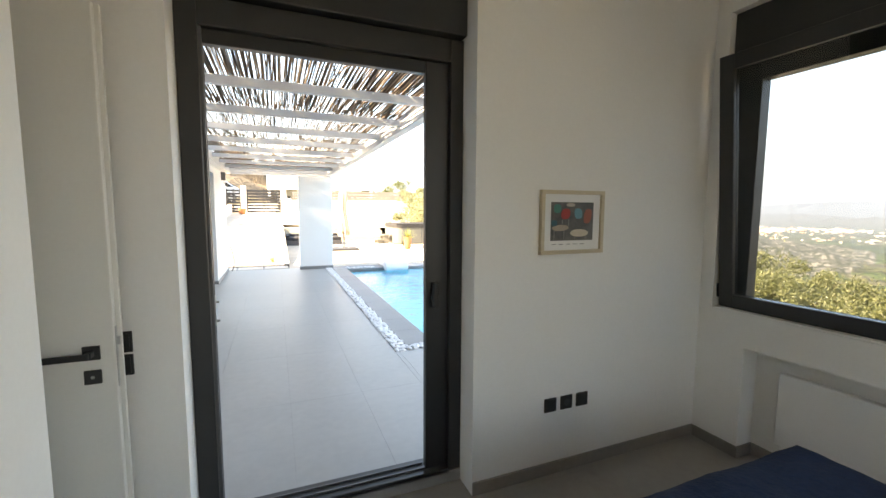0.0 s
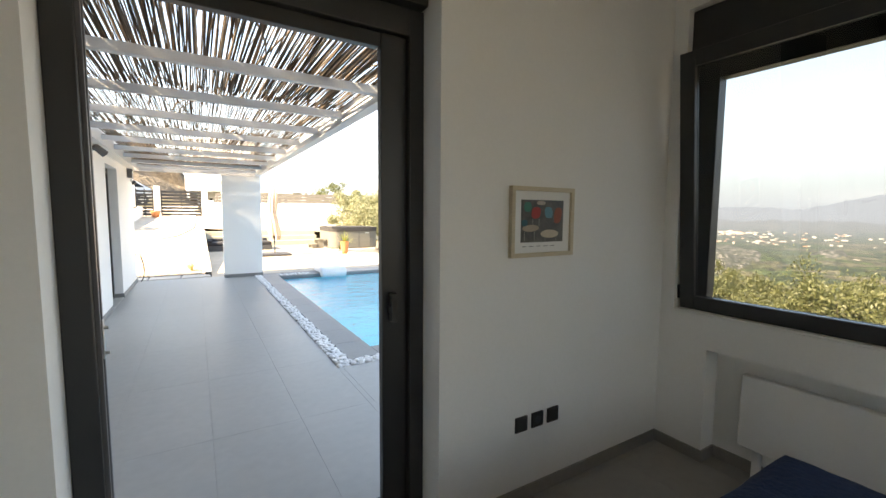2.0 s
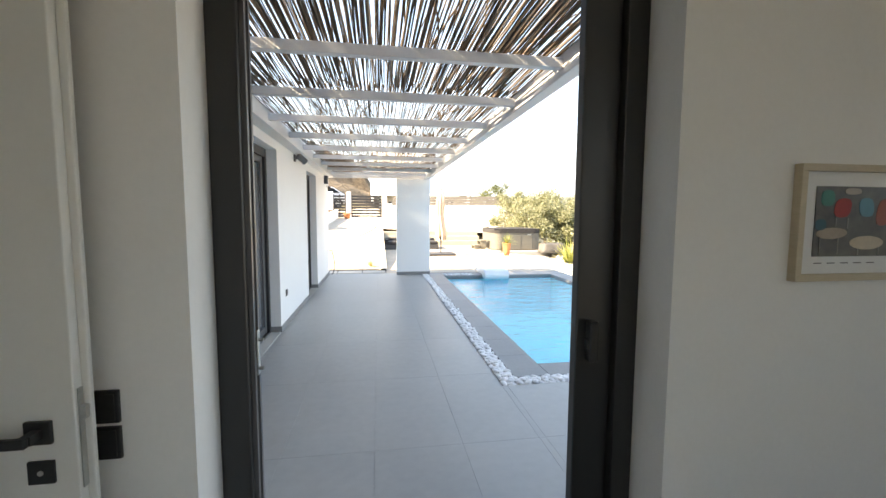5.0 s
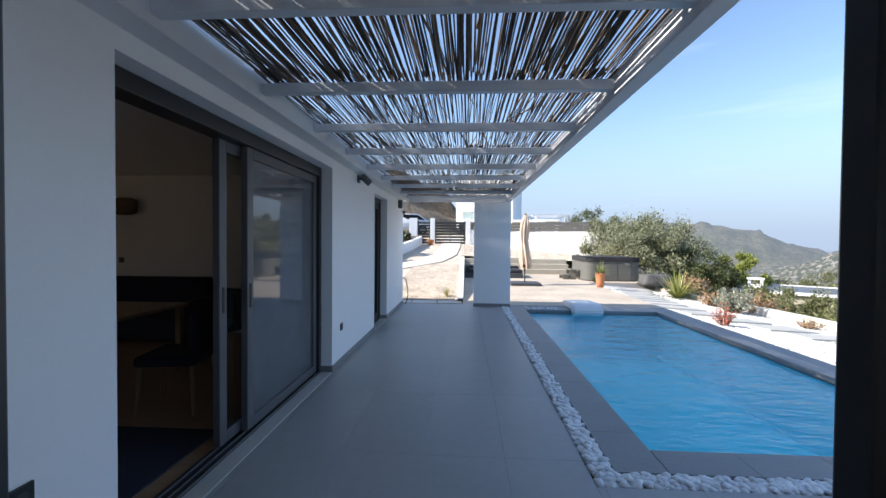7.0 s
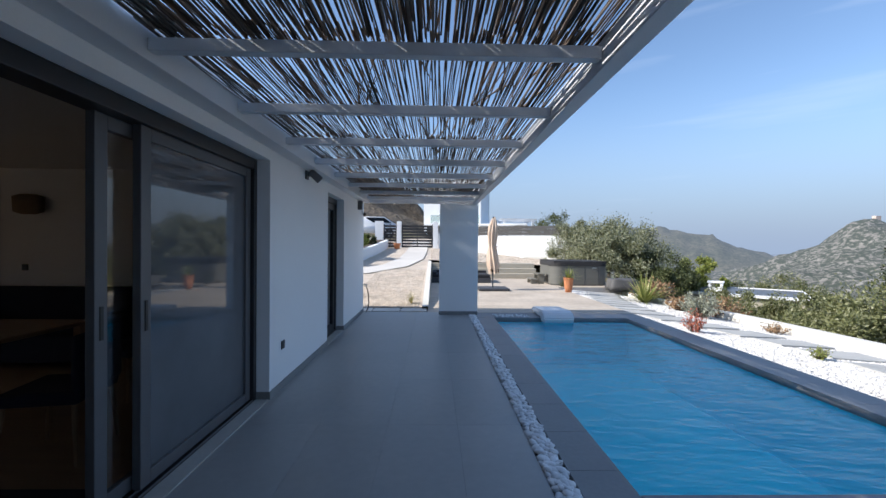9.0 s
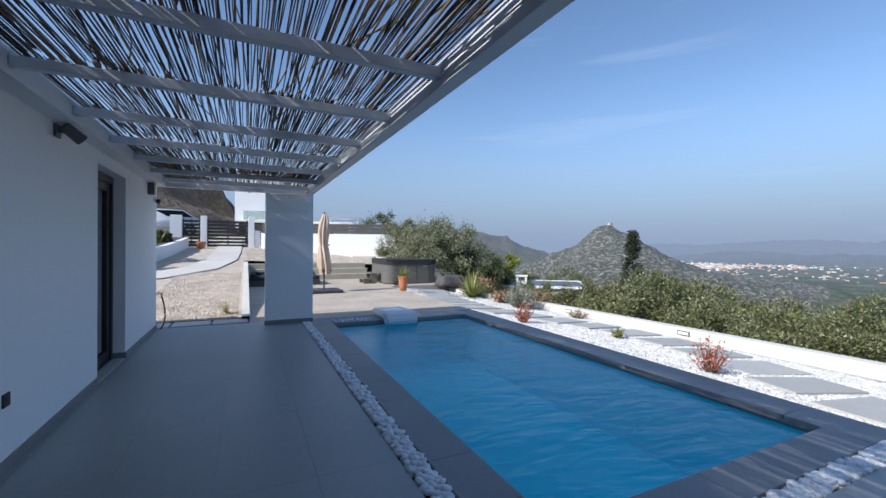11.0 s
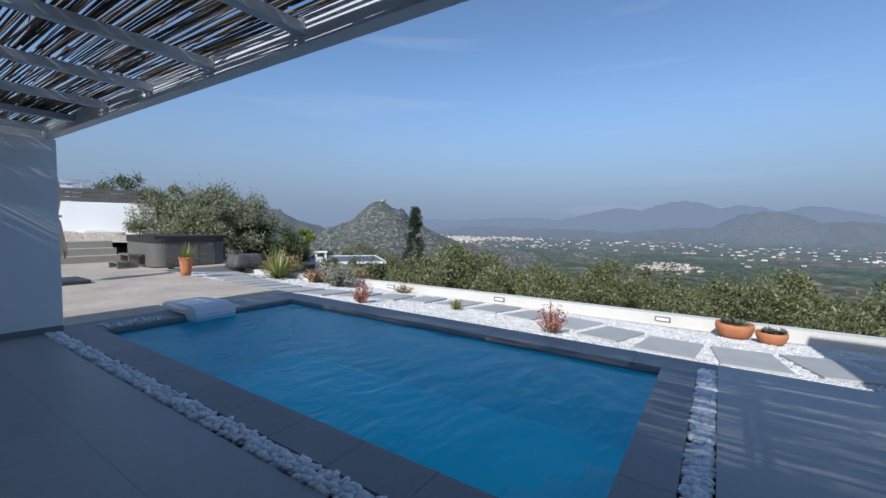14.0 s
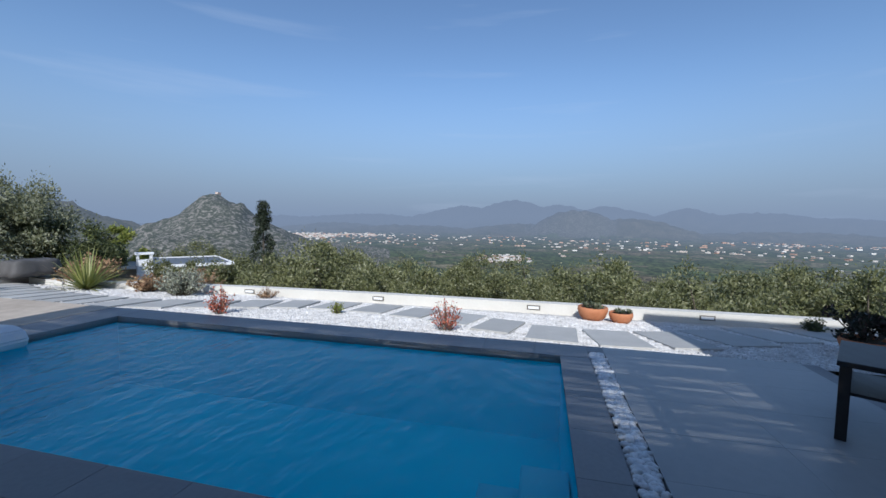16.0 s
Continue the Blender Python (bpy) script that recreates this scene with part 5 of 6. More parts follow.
twiggy("red_shrub", (5.24, 9.6, strip_z(5.24)), "small shrub with bright red foliage in white gravel", M_RED, 34, 0.42, 0.24, 0.042, 1)
twiggy("red_shrub", (5.38, 6.1, strip_z(5.38)), "small shrub with bright red foliage and upright spikes", M_RED, 34, 0.44, 0.24, 0.04, 2)
twiggy("red_shrub", (7.45, 10.45, strip_z(7.45)), "low reddish-brown shrub beside the garden wall", M_DRY, 40, 0.22, 0.26, 0.035, 3)
twiggy("yellow_shrub", (6.14, 8.13, strip_z(6.14)), "tiny yellow-green cushion plant in the gravel", M_YGREEN, 40, 0.2, 0.13, 0.035, 4, 10)
twiggy("grey_shrub", (6.95, 12.1, strip_z(6.95)), "dense silvery grey-green shrub in the gravel", M_GREYLEAF, 130, 0.62, 0.5, 0.06, 5, 18)
twiggy("dry_grass_tuft", (7.15, 13.2, strip_z(7.15)), "dry rust-brown grass tuft by the wall", M_DRY, 80, 0.42, 0.4, 0.07, 6)
twiggy("dry_grass_tuft", (7.9, 12.6, -0.5), "dry rust-brown grass behind the garden wall", M_DRY, 90, 0.75, 0.6, 0.08, 7)
twiggy("dry_grass_tuft", (7.6, 15.4, -0.4), "dry rust-brown grass behind the garden wall", M_DRY, 110, 0.9, 0.7, 0.09, 17)
twiggy("dark_shrub", (7.85, 0.5, strip_z(7.85)), "small dark green plant in shaded gravel", M_SHRUB, 40, 0.25, 0.18, 0.05, 8)
gt = thing("grass_tuft", (-0.05, 12.1, yard_z(0, 12.1)), "small tuft of pale dry grass in the gravel", "grass", "shrubs in the gravel")
M_STRAW = islands("straw_blade", [(0.0, (0.30, 0.26, 0.09)), (0.6, (0.46, 0.40, 0.17)), (1.0, (0.62, 0.55, 0.3))], 0.7, 0, 0.3)
v, f = blades(np.random.default_rng(9), 70, 0.3, 0.012, 0.25, 0.1)
foliage("leaves", v, f, M_STRAW, gt)
twiggy("sprig", (5.15, 17.0, 0.0), "small dark green plant beside the hot tub", M_SHRUB, 30, 0.25, 0.15, 0.05, 18, 8)


def succulent_bowl(at, r, seed):
    rng = np.random.default_rng(seed)
    t = thing("succulent_bowl", at, "round terracotta bowl of grey-green succulents on the gravel", "potted plant", "succulent bowls")
    part("bowl", lathe(bmesh.new(), [(r * 0.55, 0), (r * 0.85, r * 0.3), (r, r * 0.7), (r * 0.97, r * 0.95), (r * 0.9, r * 0.98), (r * 0.85, r * 0.85)], 30), M_TERRACOTTA, t, smooth=True)
    part("soil", lathe(bmesh.new(), [(r * 0.84, r * 0.84), (r * 0.5, r * 0.9), (0.01, r * 0.92)], 20), M_SOIL, t)
    vs, fs, n = [], [], 0
    for k in range(9):
        a, s = rng.random() * 6.283, r * 0.72 * rng.random() ** 0.5
        v, f = blades(rng, 26, r * 0.36, r * 0.16, 0.1, 0.05)
        vs.append(v + np.array([s * math.cos(a), s * math.sin(a), r * 0.88]))
        fs.extend([[i + n for i in q] for q in f])
        n += len(v)
    foliage("succulents", np.concatenate(vs), fs, M_SUCC, t)


succulent_bowl((7.55, 3.96, strip_z(7.55)), 0.255, 1)
succulent_bowl((7.42, 3.52, strip_z(7.42)), 0.195, 2)

# dark low table and the large bowl behind it
bn = thing("garden_table", (3.265, 2.46, 0), "dark stained wooden garden table with a lower shelf", "table", turn=-32)
part("tabletop", boxes((-0.36, 0.35, -0.38, 0.38, 0.495, 0.53), bevel=0.005), M_BENCH, bn)
part("shelf", boxes((-0.30, 0.29, -0.32, 0.32, 0.30, 0.32), bevel=0.003), M_BENCH, bn)
for x in (-0.31, 0.305):
    for y in (-0.335, 0.335):
        part("leg", boxes((x - 0.03, x + 0.03, y - 0.03, y + 0.03, 0, 0.495), bevel=0.003), M_BENCH, bn)
for y in (-0.335, 0.335):
    part("rail", boxes((-0.275, 0.27, y - 0.012, y + 0.012, 0.27, 0.33)), M_BENCH, bn)
rng = np.random.default_rng(21)
bp = thing("potted_jade_plant", (5.86, 1.07, strip_z(5.86)), "wide terracotta bowl with a dark rounded jade plant", "potted plant")
part("bowl", lathe(bmesh.new(), [(0.17, 0), (0.23, 0.08), (0.27, 0.19), (0.27, 0.22), (0.245, 0.22), (0.235, 0.18)], 30), M_TERRACOTTA, bp, smooth=True)
part("soil", lathe(bmesh.new(), [(0.235, 0.18), (0.1, 0.2), (0.01, 0.2)], 20), M_SOIL, bp)
clumps = [(0.14 * rng.standard_normal(), 0.14 * rng.standard_normal(), 0.40 + 0.08 * rng.standard_normal(), 0.09) for k in range(16)]
v, f = crown(rng, clumps, 70, 0.05, 0.035, 0.5)
foliage("leaves", v, f, M_DARKLEAF, bp, "dark green leaf rosettes")
bm = bmesh.new()
for x, y, z, r in clumps:
    tube(bm, (x * 0.2, y * 0.2, 0.18), (x, y, z), 0.012, 0.006, n=5)
part("stem", bm, M_BARK, bp)

# ---- gate, walls and neighbours ----
GY0, GZ = 28.0, yard_z(0, 28.0)
bw = thing("boundary_wall", (4.1, 26.6, 0.5), "white boundary wall topped with a grey slatted fence", "wall", turn=-24, kind="structure")
part("wall", boxes((-3.3, 4.2, -0.12, 0.12, 0.0, 1.55), bevel=0.01), M_WALL_OUT, bw)
for z in (1.58, 1.76, 1.94):
    part("slat", boxes((-3.3, 4.2, -0.03, 0.0, z, z + 0.16)), M_FENCE, bw)
for x in (-3.2, -1.5, 0.2, 1.9, 3.9):
    part("post", boxes((x - 0.03, x + 0.03, 0.0, 0.05, 1.55, 2.12)), M_FENCE, bw)
solid("bank", boxes((5.3, 8.6, 25.2, 27.9, 0.0, 0.9), bevel=0.25), M_CONC_W, "pale rendered bank below the boundary wall", "wall", "structure")
for x, wd_ in ((-2.95, 0.5), (-1.72, 0.28), (0.55, 0.3)):
    gp = thing("gate_post", (x, GY0, GZ - 0.1), "white rendered square gate post", "post", "gate posts")
    part("shaft", boxes((-wd_ / 2, wd_ / 2, -0.15, 0.15, 0, 1.72), bevel=0.012), M_WALL_OUT, gp)


def slat_gate(name, x0, x1, label):
    g = thing(name, ((x0 + x1) / 2, GY0, GZ - 0.05), label, "gate")
    h = (x1 - x0) / 2
    for q, w_ in ((-h + 0.03, 0.03), (h - 0.03, 0.03), (0, 0.025)):
        part("stile", boxes((q - w_, q + w_, -0.028, 0.03, 0, 1.5)), M_GATE, g)
    for k in range(8):
        part("board", boxes((-h + 0.06, h - 0.06, -0.045, -0.03, 0.05 + 0.18 * k, 0.175 + 0.18 * k), bevel=0.002), M_GATE, g)


slat_gate("driveway_gate", -1.56, 0.38, "dark brown slatted driveway gate, closed")
slat_gate("pedestrian_gate", -2.68, -1.88, "narrow dark slatted pedestrian gate")
solid("boundary_wall_short", boxes((0.72, 1.0, 27.9, 28.12, 0.9, 2.2)), M_WALL_OUT, "short white boundary wall beside the gate", "wall", "structure")
wall_pot = thing("terracotta_pot", (-1.75, 26.9, yard_z(-1.75, 26.9)), "small terracotta pot standing by the gate post", "pot")
part("pot", lathe(bmesh.new(), [(0.15, 0), (0.22, 0.3), (0.24, 0.34), (0.2, 0.34), (0.18, 0.25)], 20), M_TERRACOTTA, wall_pot, smooth=True)
# curved planter wall along the drive
bm = bmesh.new()
prev = None
for i in range(15):
    t = i / 14
    x, y = -4.6 + 2.25 * math.sin(t * 1.57), 14.6 + 12.9 * (1 - math.cos(t * 1.57)) ** 0.9
    z = yard_z(x, y)
    cur = [bm.verts.new(p) for p in ((x, y, z - 0.3), (x, y, z + 0.5), (x - 0.2, y + 0.1, z + 0.5), (x - 0.2, y + 0.1, z - 0.3))]
    if prev:
        for a in range(3):
            bm.faces.new((prev[a], cur[a], cur[a + 1], prev[a + 1]))
    prev = cur
solid("curved_planter_wall", bm, M_WALL_OUT, "curved low white planter wall along the drive", "wall", "structure", smooth=False)
bm = bmesh.new()
pv = [bm.verts.new(p) for p in ((-4.7, 14.9, 0.62), (-3.1, 18.6, 0.95), (-2.5, 27.4, 1.75), (-9, 28, 1.9), (-9, 15, 0.7))]
bm.faces.new(pv)
solid("planter_soil", bm, M_SOIL, "soil of the raised planter bed", "soil", "structure")

# parked white car, rear towards the gate
car = thing("car", (-4.1, 30.4, 1.9), "white hatchback parked beyond the planter", "car", turn=28)
bm = bmesh.new()
side = [(-2.0, 0.35), (-2.05, 0.75), (-1.9, 0.95), (-1.0, 0.98), (-0.35, 1.42), (1.0, 1.45), (1.75, 1.0), (1.98, 0.85), (2.0, 0.35)]
L_, R_ = [bm.verts.new((x, -0.85 if z < 1.0 else -0.68, z)) for x, z in side], [bm.verts.new((x, 0.85 if z < 1.0 else 0.68, z)) for x, z in side]
bm.faces.new(L_)
bm.faces.new(R_[::-1])
for i in range(len(side)):
    k = (i + 1) % len(side)
    bm.faces.new((L_[i], R_[i], R_[k], L_[k]))
bmesh.ops.bevel(bm, geom=bm.edges[:], offset=0.06, segments=3, affect="EDGES")
part("body", bm, M_CARPAINT, car, smooth=True)
for s in (-1, 1):
    bm = bmesh.new()
    q = [bm.verts.new((x, s * (0.80 - 0.24 * (z - 0.98)), z)) for x, z in ((-0.85, 1.02), (-0.3, 1.36), (0.95, 1.38), (1.45, 1.04))]
    bm.faces.new(q)
    bmesh.ops.solidify(bm, geom=bm.faces[:], thickness=0.02)
    part("side_window", bm, M_CARGLASS, car)
    part("tail_light", boxes((1.86, 2.02, s * 0.7 - 0.14, s * 0.7 + 0.14, 0.72, 0.92), bevel=0.03), M_TAIL, car, "red tail light")
bm = bmesh.new()
q = [bm.verts.new(p) for p in ((1.12, -0.6, 1.42), (1.12, 0.6, 1.42), (1.78, 0.68, 1.02), (1.78, -0.68, 1.02))]
bm.faces.new(q)
bmesh.ops.solidify(bm, geom=bm.faces[:], thickness=0.02)
part("rear_window", bm, M_CARGLASS, car)
part("number_plate", boxes((1.995, 2.02, -0.25, 0.25, 0.55, 0.66)), M_PAPER, car)
for x in (-1.25, 1.25):
    for s in (-1, 1):
        wl_ = part("wheel", tube(bmesh.new(), (x, s * 0.68, 0.32), (x, s * 0.88, 0.32), 0.32, n=24), M_RUBBER, car)
        part("rim", tube(bmesh.new(), (x, s * 0.86, 0.32), (x, s * 0.895, 0.32), 0.2, n=16), M_STEEL, wl_)
solid("parking_ground", boxes((-9, -3.25, 28.3, 36, 1.0, 1.9)), M_CONCRETE, "raised parking ground beyond the planter", "ground", "structure")

# neighbour's white house
hs = thing("neighbour_house", (2.8, 46.0, 1.0), "two-storey white modern house with a glass balcony", "house", turn=-14)
part("wall", boxes((-3.6, 2.6, 0.0, 8.0, 2.7, 7.4), (-3.0, 6.8, 1.5, 8.0, 0.0, 2.5), bevel=0.02), M_WALL_OUT, hs)
part("roof", boxes((-3.7, 2.7, -0.1, 8.1, 7.4, 7.55), (-3.3, 7.4, -1.0, 8.0, 2.5, 2.7), bevel=0.01), M_WALL_OUT, hs)
for x in (-3.15, 0.3, 3.3, 7.1):
    part("column", boxes((x - 0.12, x + 0.12, -0.95, -0.7, 0.0, 2.5)), M_WALL_OUT, hs)
for x0, x1, z0, z1, yy in ((-0.05, 0.95, 2.75, 5.0, 0.0), (-1.9, -1.6, 0.7, 1.9, 1.5), (1.2, 2.3, 0.1, 2.1, 1.5), (4.2, 5.4, 0.6, 1.9, 1.5), (-2.4, -2.2, 5.4, 5.6, 0.0)):
    w = part("window", boxes((x0, x1, yy - 0.02, yy + 0.1, z0, z1)), M_ALU, hs, "dark framed window")
    part("pane", boxes((x0 + 0.06, x1 - 0.06, yy - 0.03, yy - 0.021, z0 + 0.06, z1 - 0.06)), M_CARGLASS, w)
part("balcony", boxes((-2.6, 2.6, -0.95, -0.92, 2.75, 3.6)), M_RAILGLASS, hs, "pale green glass balustrade")
pgn = thing("white_pergola", (9.6, 44.0, 1.45), "white steel pergola frame beside the neighbour's house", "pergola")
for x in (-2.0, 0.9):
    for y in (0, 3):
        part("post", boxes((x - 0.12, x + 0.12, y - 0.12, y + 0.12, 0, 2.6)), M_PAINT_METAL, pgn)
for y in (0, 1, 2, 3):
    part("beam", boxes((-2.4, 1.3, y - 0.06, y + 0.06, 2.6, 2.78)), M_PAINT_METAL, pgn)
part("awning", boxes((-4.6, -1.2, -0.8, 2.2, 1.9, 2.0)), M_CONC_W, pgn, "pale fabric awning")

# rocky hillside behind the gate
def cliff(x, y):
    k = max(0.0, min(1.0, (y - 37) / 16))
    ridge = (4 + 5 * k) * max(0.0, min(1.0, (0.5 - x) / 8)) ** 0.6
    return 1.2 + ridge * k ** 0.45 + 2.2 * noise.fractal((x * 0.16, y * 0.16, 2), 1.0, 2.0, 5) * k


tagged(new("rocky_hillside", grid_mesh("rocky_hillside", [-50 + 0.9 * i for i in range(60)], [36 + 0.9 * j for j in range(40)], cliff, M_ROCKHILL)), "dark brown rocky hillside above the neighbour", "hillside", kind="structure")

# small flat-roofed building just below the garden wall
nr_ = thing("lower_house", (12.9, 19.95, -3.12), "small low building with a pale flat roof and white chimney", "house", turn=-38)
part("wall", boxes((-2.7, 2.9, 0.0, 3.4, -0.6, 2.50), bevel=0.02), M_STEP, nr_)
part("roof", boxes((-2.85, 3.05, -0.15, 3.55, 2.50, 2.58), bevel=0.01), M_ALU_GREY, nr_, "dark grey flat roof")
part("roof_edge", boxes((-2.9, 3.1, -0.2, -0.15, 2.50, 2.62), (-2.9, 3.1, 3.55, 3.6, 2.50, 2.62), (-2.9, -2.85, -0.15, 3.55, 2.50, 2.62), (3.05, 3.1, -0.15, 3.55, 2.50, 2.62)), M_WALL_OUT, nr_, "white roof edging")
part("chimney", boxes((-0.32, 0.2, -0.42, -0.02, -0.6, 2.86), (-0.36, 0.24, -0.46, 0.02, 3.06, 3.13), (-0.32, -0.22, -0.42, -0.02, 2.86, 3.06), (0.1, 0.2, -0.42, -0.02, 2.86, 3.06), bevel=0.008), M_WALL_OUT, nr_, "white chimney with an open cap")
cv = thing("covered_box", (7.1, 16.55, -0.02), "low storage box under a grey fabric cover", "box")
bm = bmesh.new()
loops = []
for z, grow in ((0.0, 0.06), (0.12, 0.03), (0.30, 0.0), (0.345, -0.02), (0.36, -0.08)):
    ring = []
    for k in range(40):
        a = 2 * math.pi * k / 40
        c, q = math.cos(a), math.sin(a)
        m = (abs(c) ** 8 + abs(q) ** 8) ** (-1 / 8)
        fold = 1 + 0.05 * math.sin(9 * a) * (1 - z / 0.36)
        ring.append(bm.verts.new(((0.46 + grow) * c * m * fold, (0.3 + grow) * q * m * fold, z + 0.012 * math.sin(5 * a) * (z > 0.3))))
    loops.append(ring)
for r0, r1 in zip(loops, loops[1:]):
    for k in range(40):
        bm.faces.new((r0[k], r0[(k + 1) % 40], r1[(k + 1) % 40], r1[k]))
bm.faces.new(loops[-1])
bm.faces.new(loops[0][::-1])
part("cover", bm, M_FENCE, cv, smooth=True)

# lights let into the low wall
for x, y in ((8.055, -1.0), (8.02, 2.0), (7.976, 4.98), (7.89, 8.12), (7.755, 11.1)):
    wl_ = thing("wall_brick_light", (x - 0.002, y, -0.215), "small recessed brick light in the low wall", "lamp", "wall lights")
    part("frame", boxes((-0.012, 0.0, -0.125, 0.125, -0.045, 0.045), bevel=0.004), M_WOODBROWN, wl_)
    part("lens", boxes((-0.016, -0.012, -0.10, 0.10, -0.025, 0.025)), M_PAPER, wl_)

# ---- trees ----
def olive_tree(name, seed, height, spread, n_clumps, per, material, label, leaf=0.11, bare=0.35):
    rng = np.random.default_rng(seed)
    t = thing(name, (0, 0, -200), label, "tree", "trees on the slope")
    bm = bmesh.new()
    clumps = []
    for k in range(n_clumps):
        a, s = rng.random() * 6.283, spread * rng.random() ** 0.55
        z = height * (bare + (1 - bare) * (0.25 + 0.75 * rng.random()) * (1 - 0.45 * (s / spread) ** 2))
        clumps.append((s * math.cos(a), s * math.sin(a), z, (0.2 + 0.2 * rng.random()) * spread * 0.62))
    tube(bm, (0, 0, -0.6), (0.1, 0.05, height * 0.3), 0.16 * height / 4, 0.11 * height / 4, n=8)
    for x, y, z, r in clumps[: max(8, n_clumps // 3)]:
        tube(bm, (0.1, 0.05, height * 0.28), (x * 0.6, y * 0.6, z * 0.8), 0.05 * height / 4, 0.02, n=5)
        tube(bm, (x * 0.6, y * 0.6, z * 0.8), (x, y, z), 0.02, 0.008, n=4)
    part("trunk", bm, M_BARK, t)
    v, f = crown(rng, clumps, per, leaf, leaf * 0.45, 0.65)
    # upright shoots at the edge of the crown
    sx = rng.random((per * n_clumps // 8, 1))
    pick = rng.integers(len(clumps), size=len(sx))
    c = np.array(clumps)[pick]
    u = rng.standard_normal((len(sx), 3)) * 0.35 + np.array([0, 0, 1])
    p = c[:, :3] + u * c[:, 3:4] * (0.75 + 0.4 * sx)
    v2, f2 = leaves(rng, p, u, leaf, leaf * 0.25)
    foliage("crown", np.concatenate([v, v2]), np.concatenate([f, f2 + len(v)]), material, t)
    return t


def plant(tree, x, y, z, turn, size):
    c = copy_thing(tree, pose(x, y, z, 0, 0, turn))
    c.scale = (size, size, size)
    return c


kinds3 = [olive_tree("olive_tree", 30 + k, 3.6, 1.8, 42, 280, M_OLIVE, "grey-green olive tree on the slope below the garden", 0.095) for k in range(4)]
rng = np.random.default_rng(8)


def slope_z(x, y):
    return ground_z(x, y)


# rows along the slope; crowns show above the low wall
for row, (dx, count, y0, y1) in enumerate(((11.2, 18, -18, 15), (14.5, 18, -20, 20), (18.5, 16, -24, 24), (24, 12, -28, 30), (31, 10, -36, 38), (40, 9, -46, 46))):
    for k in range(count):
        x = dx + 1.6 * rng.standard_normal() * 0.6
        y = y0 + (y1 - y0) * (k + 0.5 + 0.5 * (rng.random() - 0.5)) / count
        size = 0.62 + 0.55 * rng.random()
        target = 1.45 - 0.080 * dx - (0.8 + 0.04 * dx) * rng.random() ** 1.1
        z = min(slope_z(x, y), target - 3.6 * size * 0.95)
        plant(kinds3[int(rng.integers(4))], x, y, z if row else target - 3.4 * size, 360 * rng.random(), size)
for t in kinds3:
    for o in (*t.children, t):
        bpy.data.objects.remove(o)


def single_tree(name, seed, at, height, spread, n, per, material, label, leaf=0.11, bare=0.35, size=1.0):
    t = olive_tree(name, seed, height, spread, n, per, material, label, leaf, bare)
    t["group"] = "trees behind the hot tub"
    t.matrix_world = pose(*at, 0, 0, seed * 40 % 360)
    return t


# big olive behind the tub and darker shrubs beside it
single_tree("olive_tree", 51, (9.5, 22.3, -0.3), 2.95, 2.2, 110, 400, M_OLIVE_SILVER, "broad silvery olive tree behind the hot tub", 0.10, 0.02)
single_tree("olive_tree", 52, (8.1, 24.6, -0.1), 2.9, 1.6, 60, 340, M_OLIVE_SILVER, "silvery olive tree behind the hot tub", 0.10, 0.02)
single_tree("shrub_tree", 53, (10.7, 20.6, -0.9), 2.35, 1.4, 34, 330, M_SHRUB, "dark green shrub beside the olive tree", 0.10, 0.05)
single_tree("shrub_tree", 54, (14.2, 23.2, -1.5), 2.9, 1.15, 30, 300, M_YGREEN, "yellow-green bush behind the garden wall", 0.12, 0.05)
single_tree("shrub_tree", 57, (9.3, 18.3, -1.2), 1.9, 0.9, 20, 280, M_SHRUB, "dark green shrub behind the covered box", 0.09, 0.05)
single_tree("shrub_tree", 58, (16.4, 23.5, -3.0), 2.6, 1.6, 26, 260, M_OLIVE, "grey-green bush on the slope", 0.10, 0.05)
single_tree("olive_tree", 55, (10.5, 36.0, 0.6), 3.6, 2.4, 34, 220, M_SHRUB, "dark green tree behind the boundary wall", 0.14, 0.2)
single_tree("olive_tree", 56, (15.0, 36.0, -0.6), 3.6, 2.2, 30, 220, M_SHRUB, "dark green tree behind the boundary wall", 0.14, 0.2)
single_tree("planter_bush", 61, (-3.35, 21.2, 1.1), 1.1, 0.7, 18, 170, M_YGREEN, "green bush in the raised planter", 0.12, 0.05)
single_tree("planter_bush", 62, (-3.2, 24.6, 1.3), 0.8, 0.5, 16, 170, M_SHRUB, "green bush in the raised planter", 0.12, 0.05)
single_tree("planter_bush", 63, (-3.9, 18.9, 0.9), 1.1, 0.8, 18, 170, M_SHRUB, "green bush in the raised planter", 0.12, 0.05)
single_tree("shrub_tree", 71, (11.2, 16.9, -1.75), 1.75, 1.1, 26, 260, M_OLIVE, "grey-green bush below the garden wall", 0.09, 0.05)
single_tree("shrub_tree", 72, (12.6, 15.6, -2.0), 2.1, 1.2, 28, 260, M_OLIVE, "grey-green bush below the garden wall", 0.09, 0.05)
single_tree("shrub_tree", 73, (10.2, 15.4, -1.6), 1.35, 0.9, 22, 240, M_OLIVE, "grey-green bush below the garden wall", 0.09, 0.05)
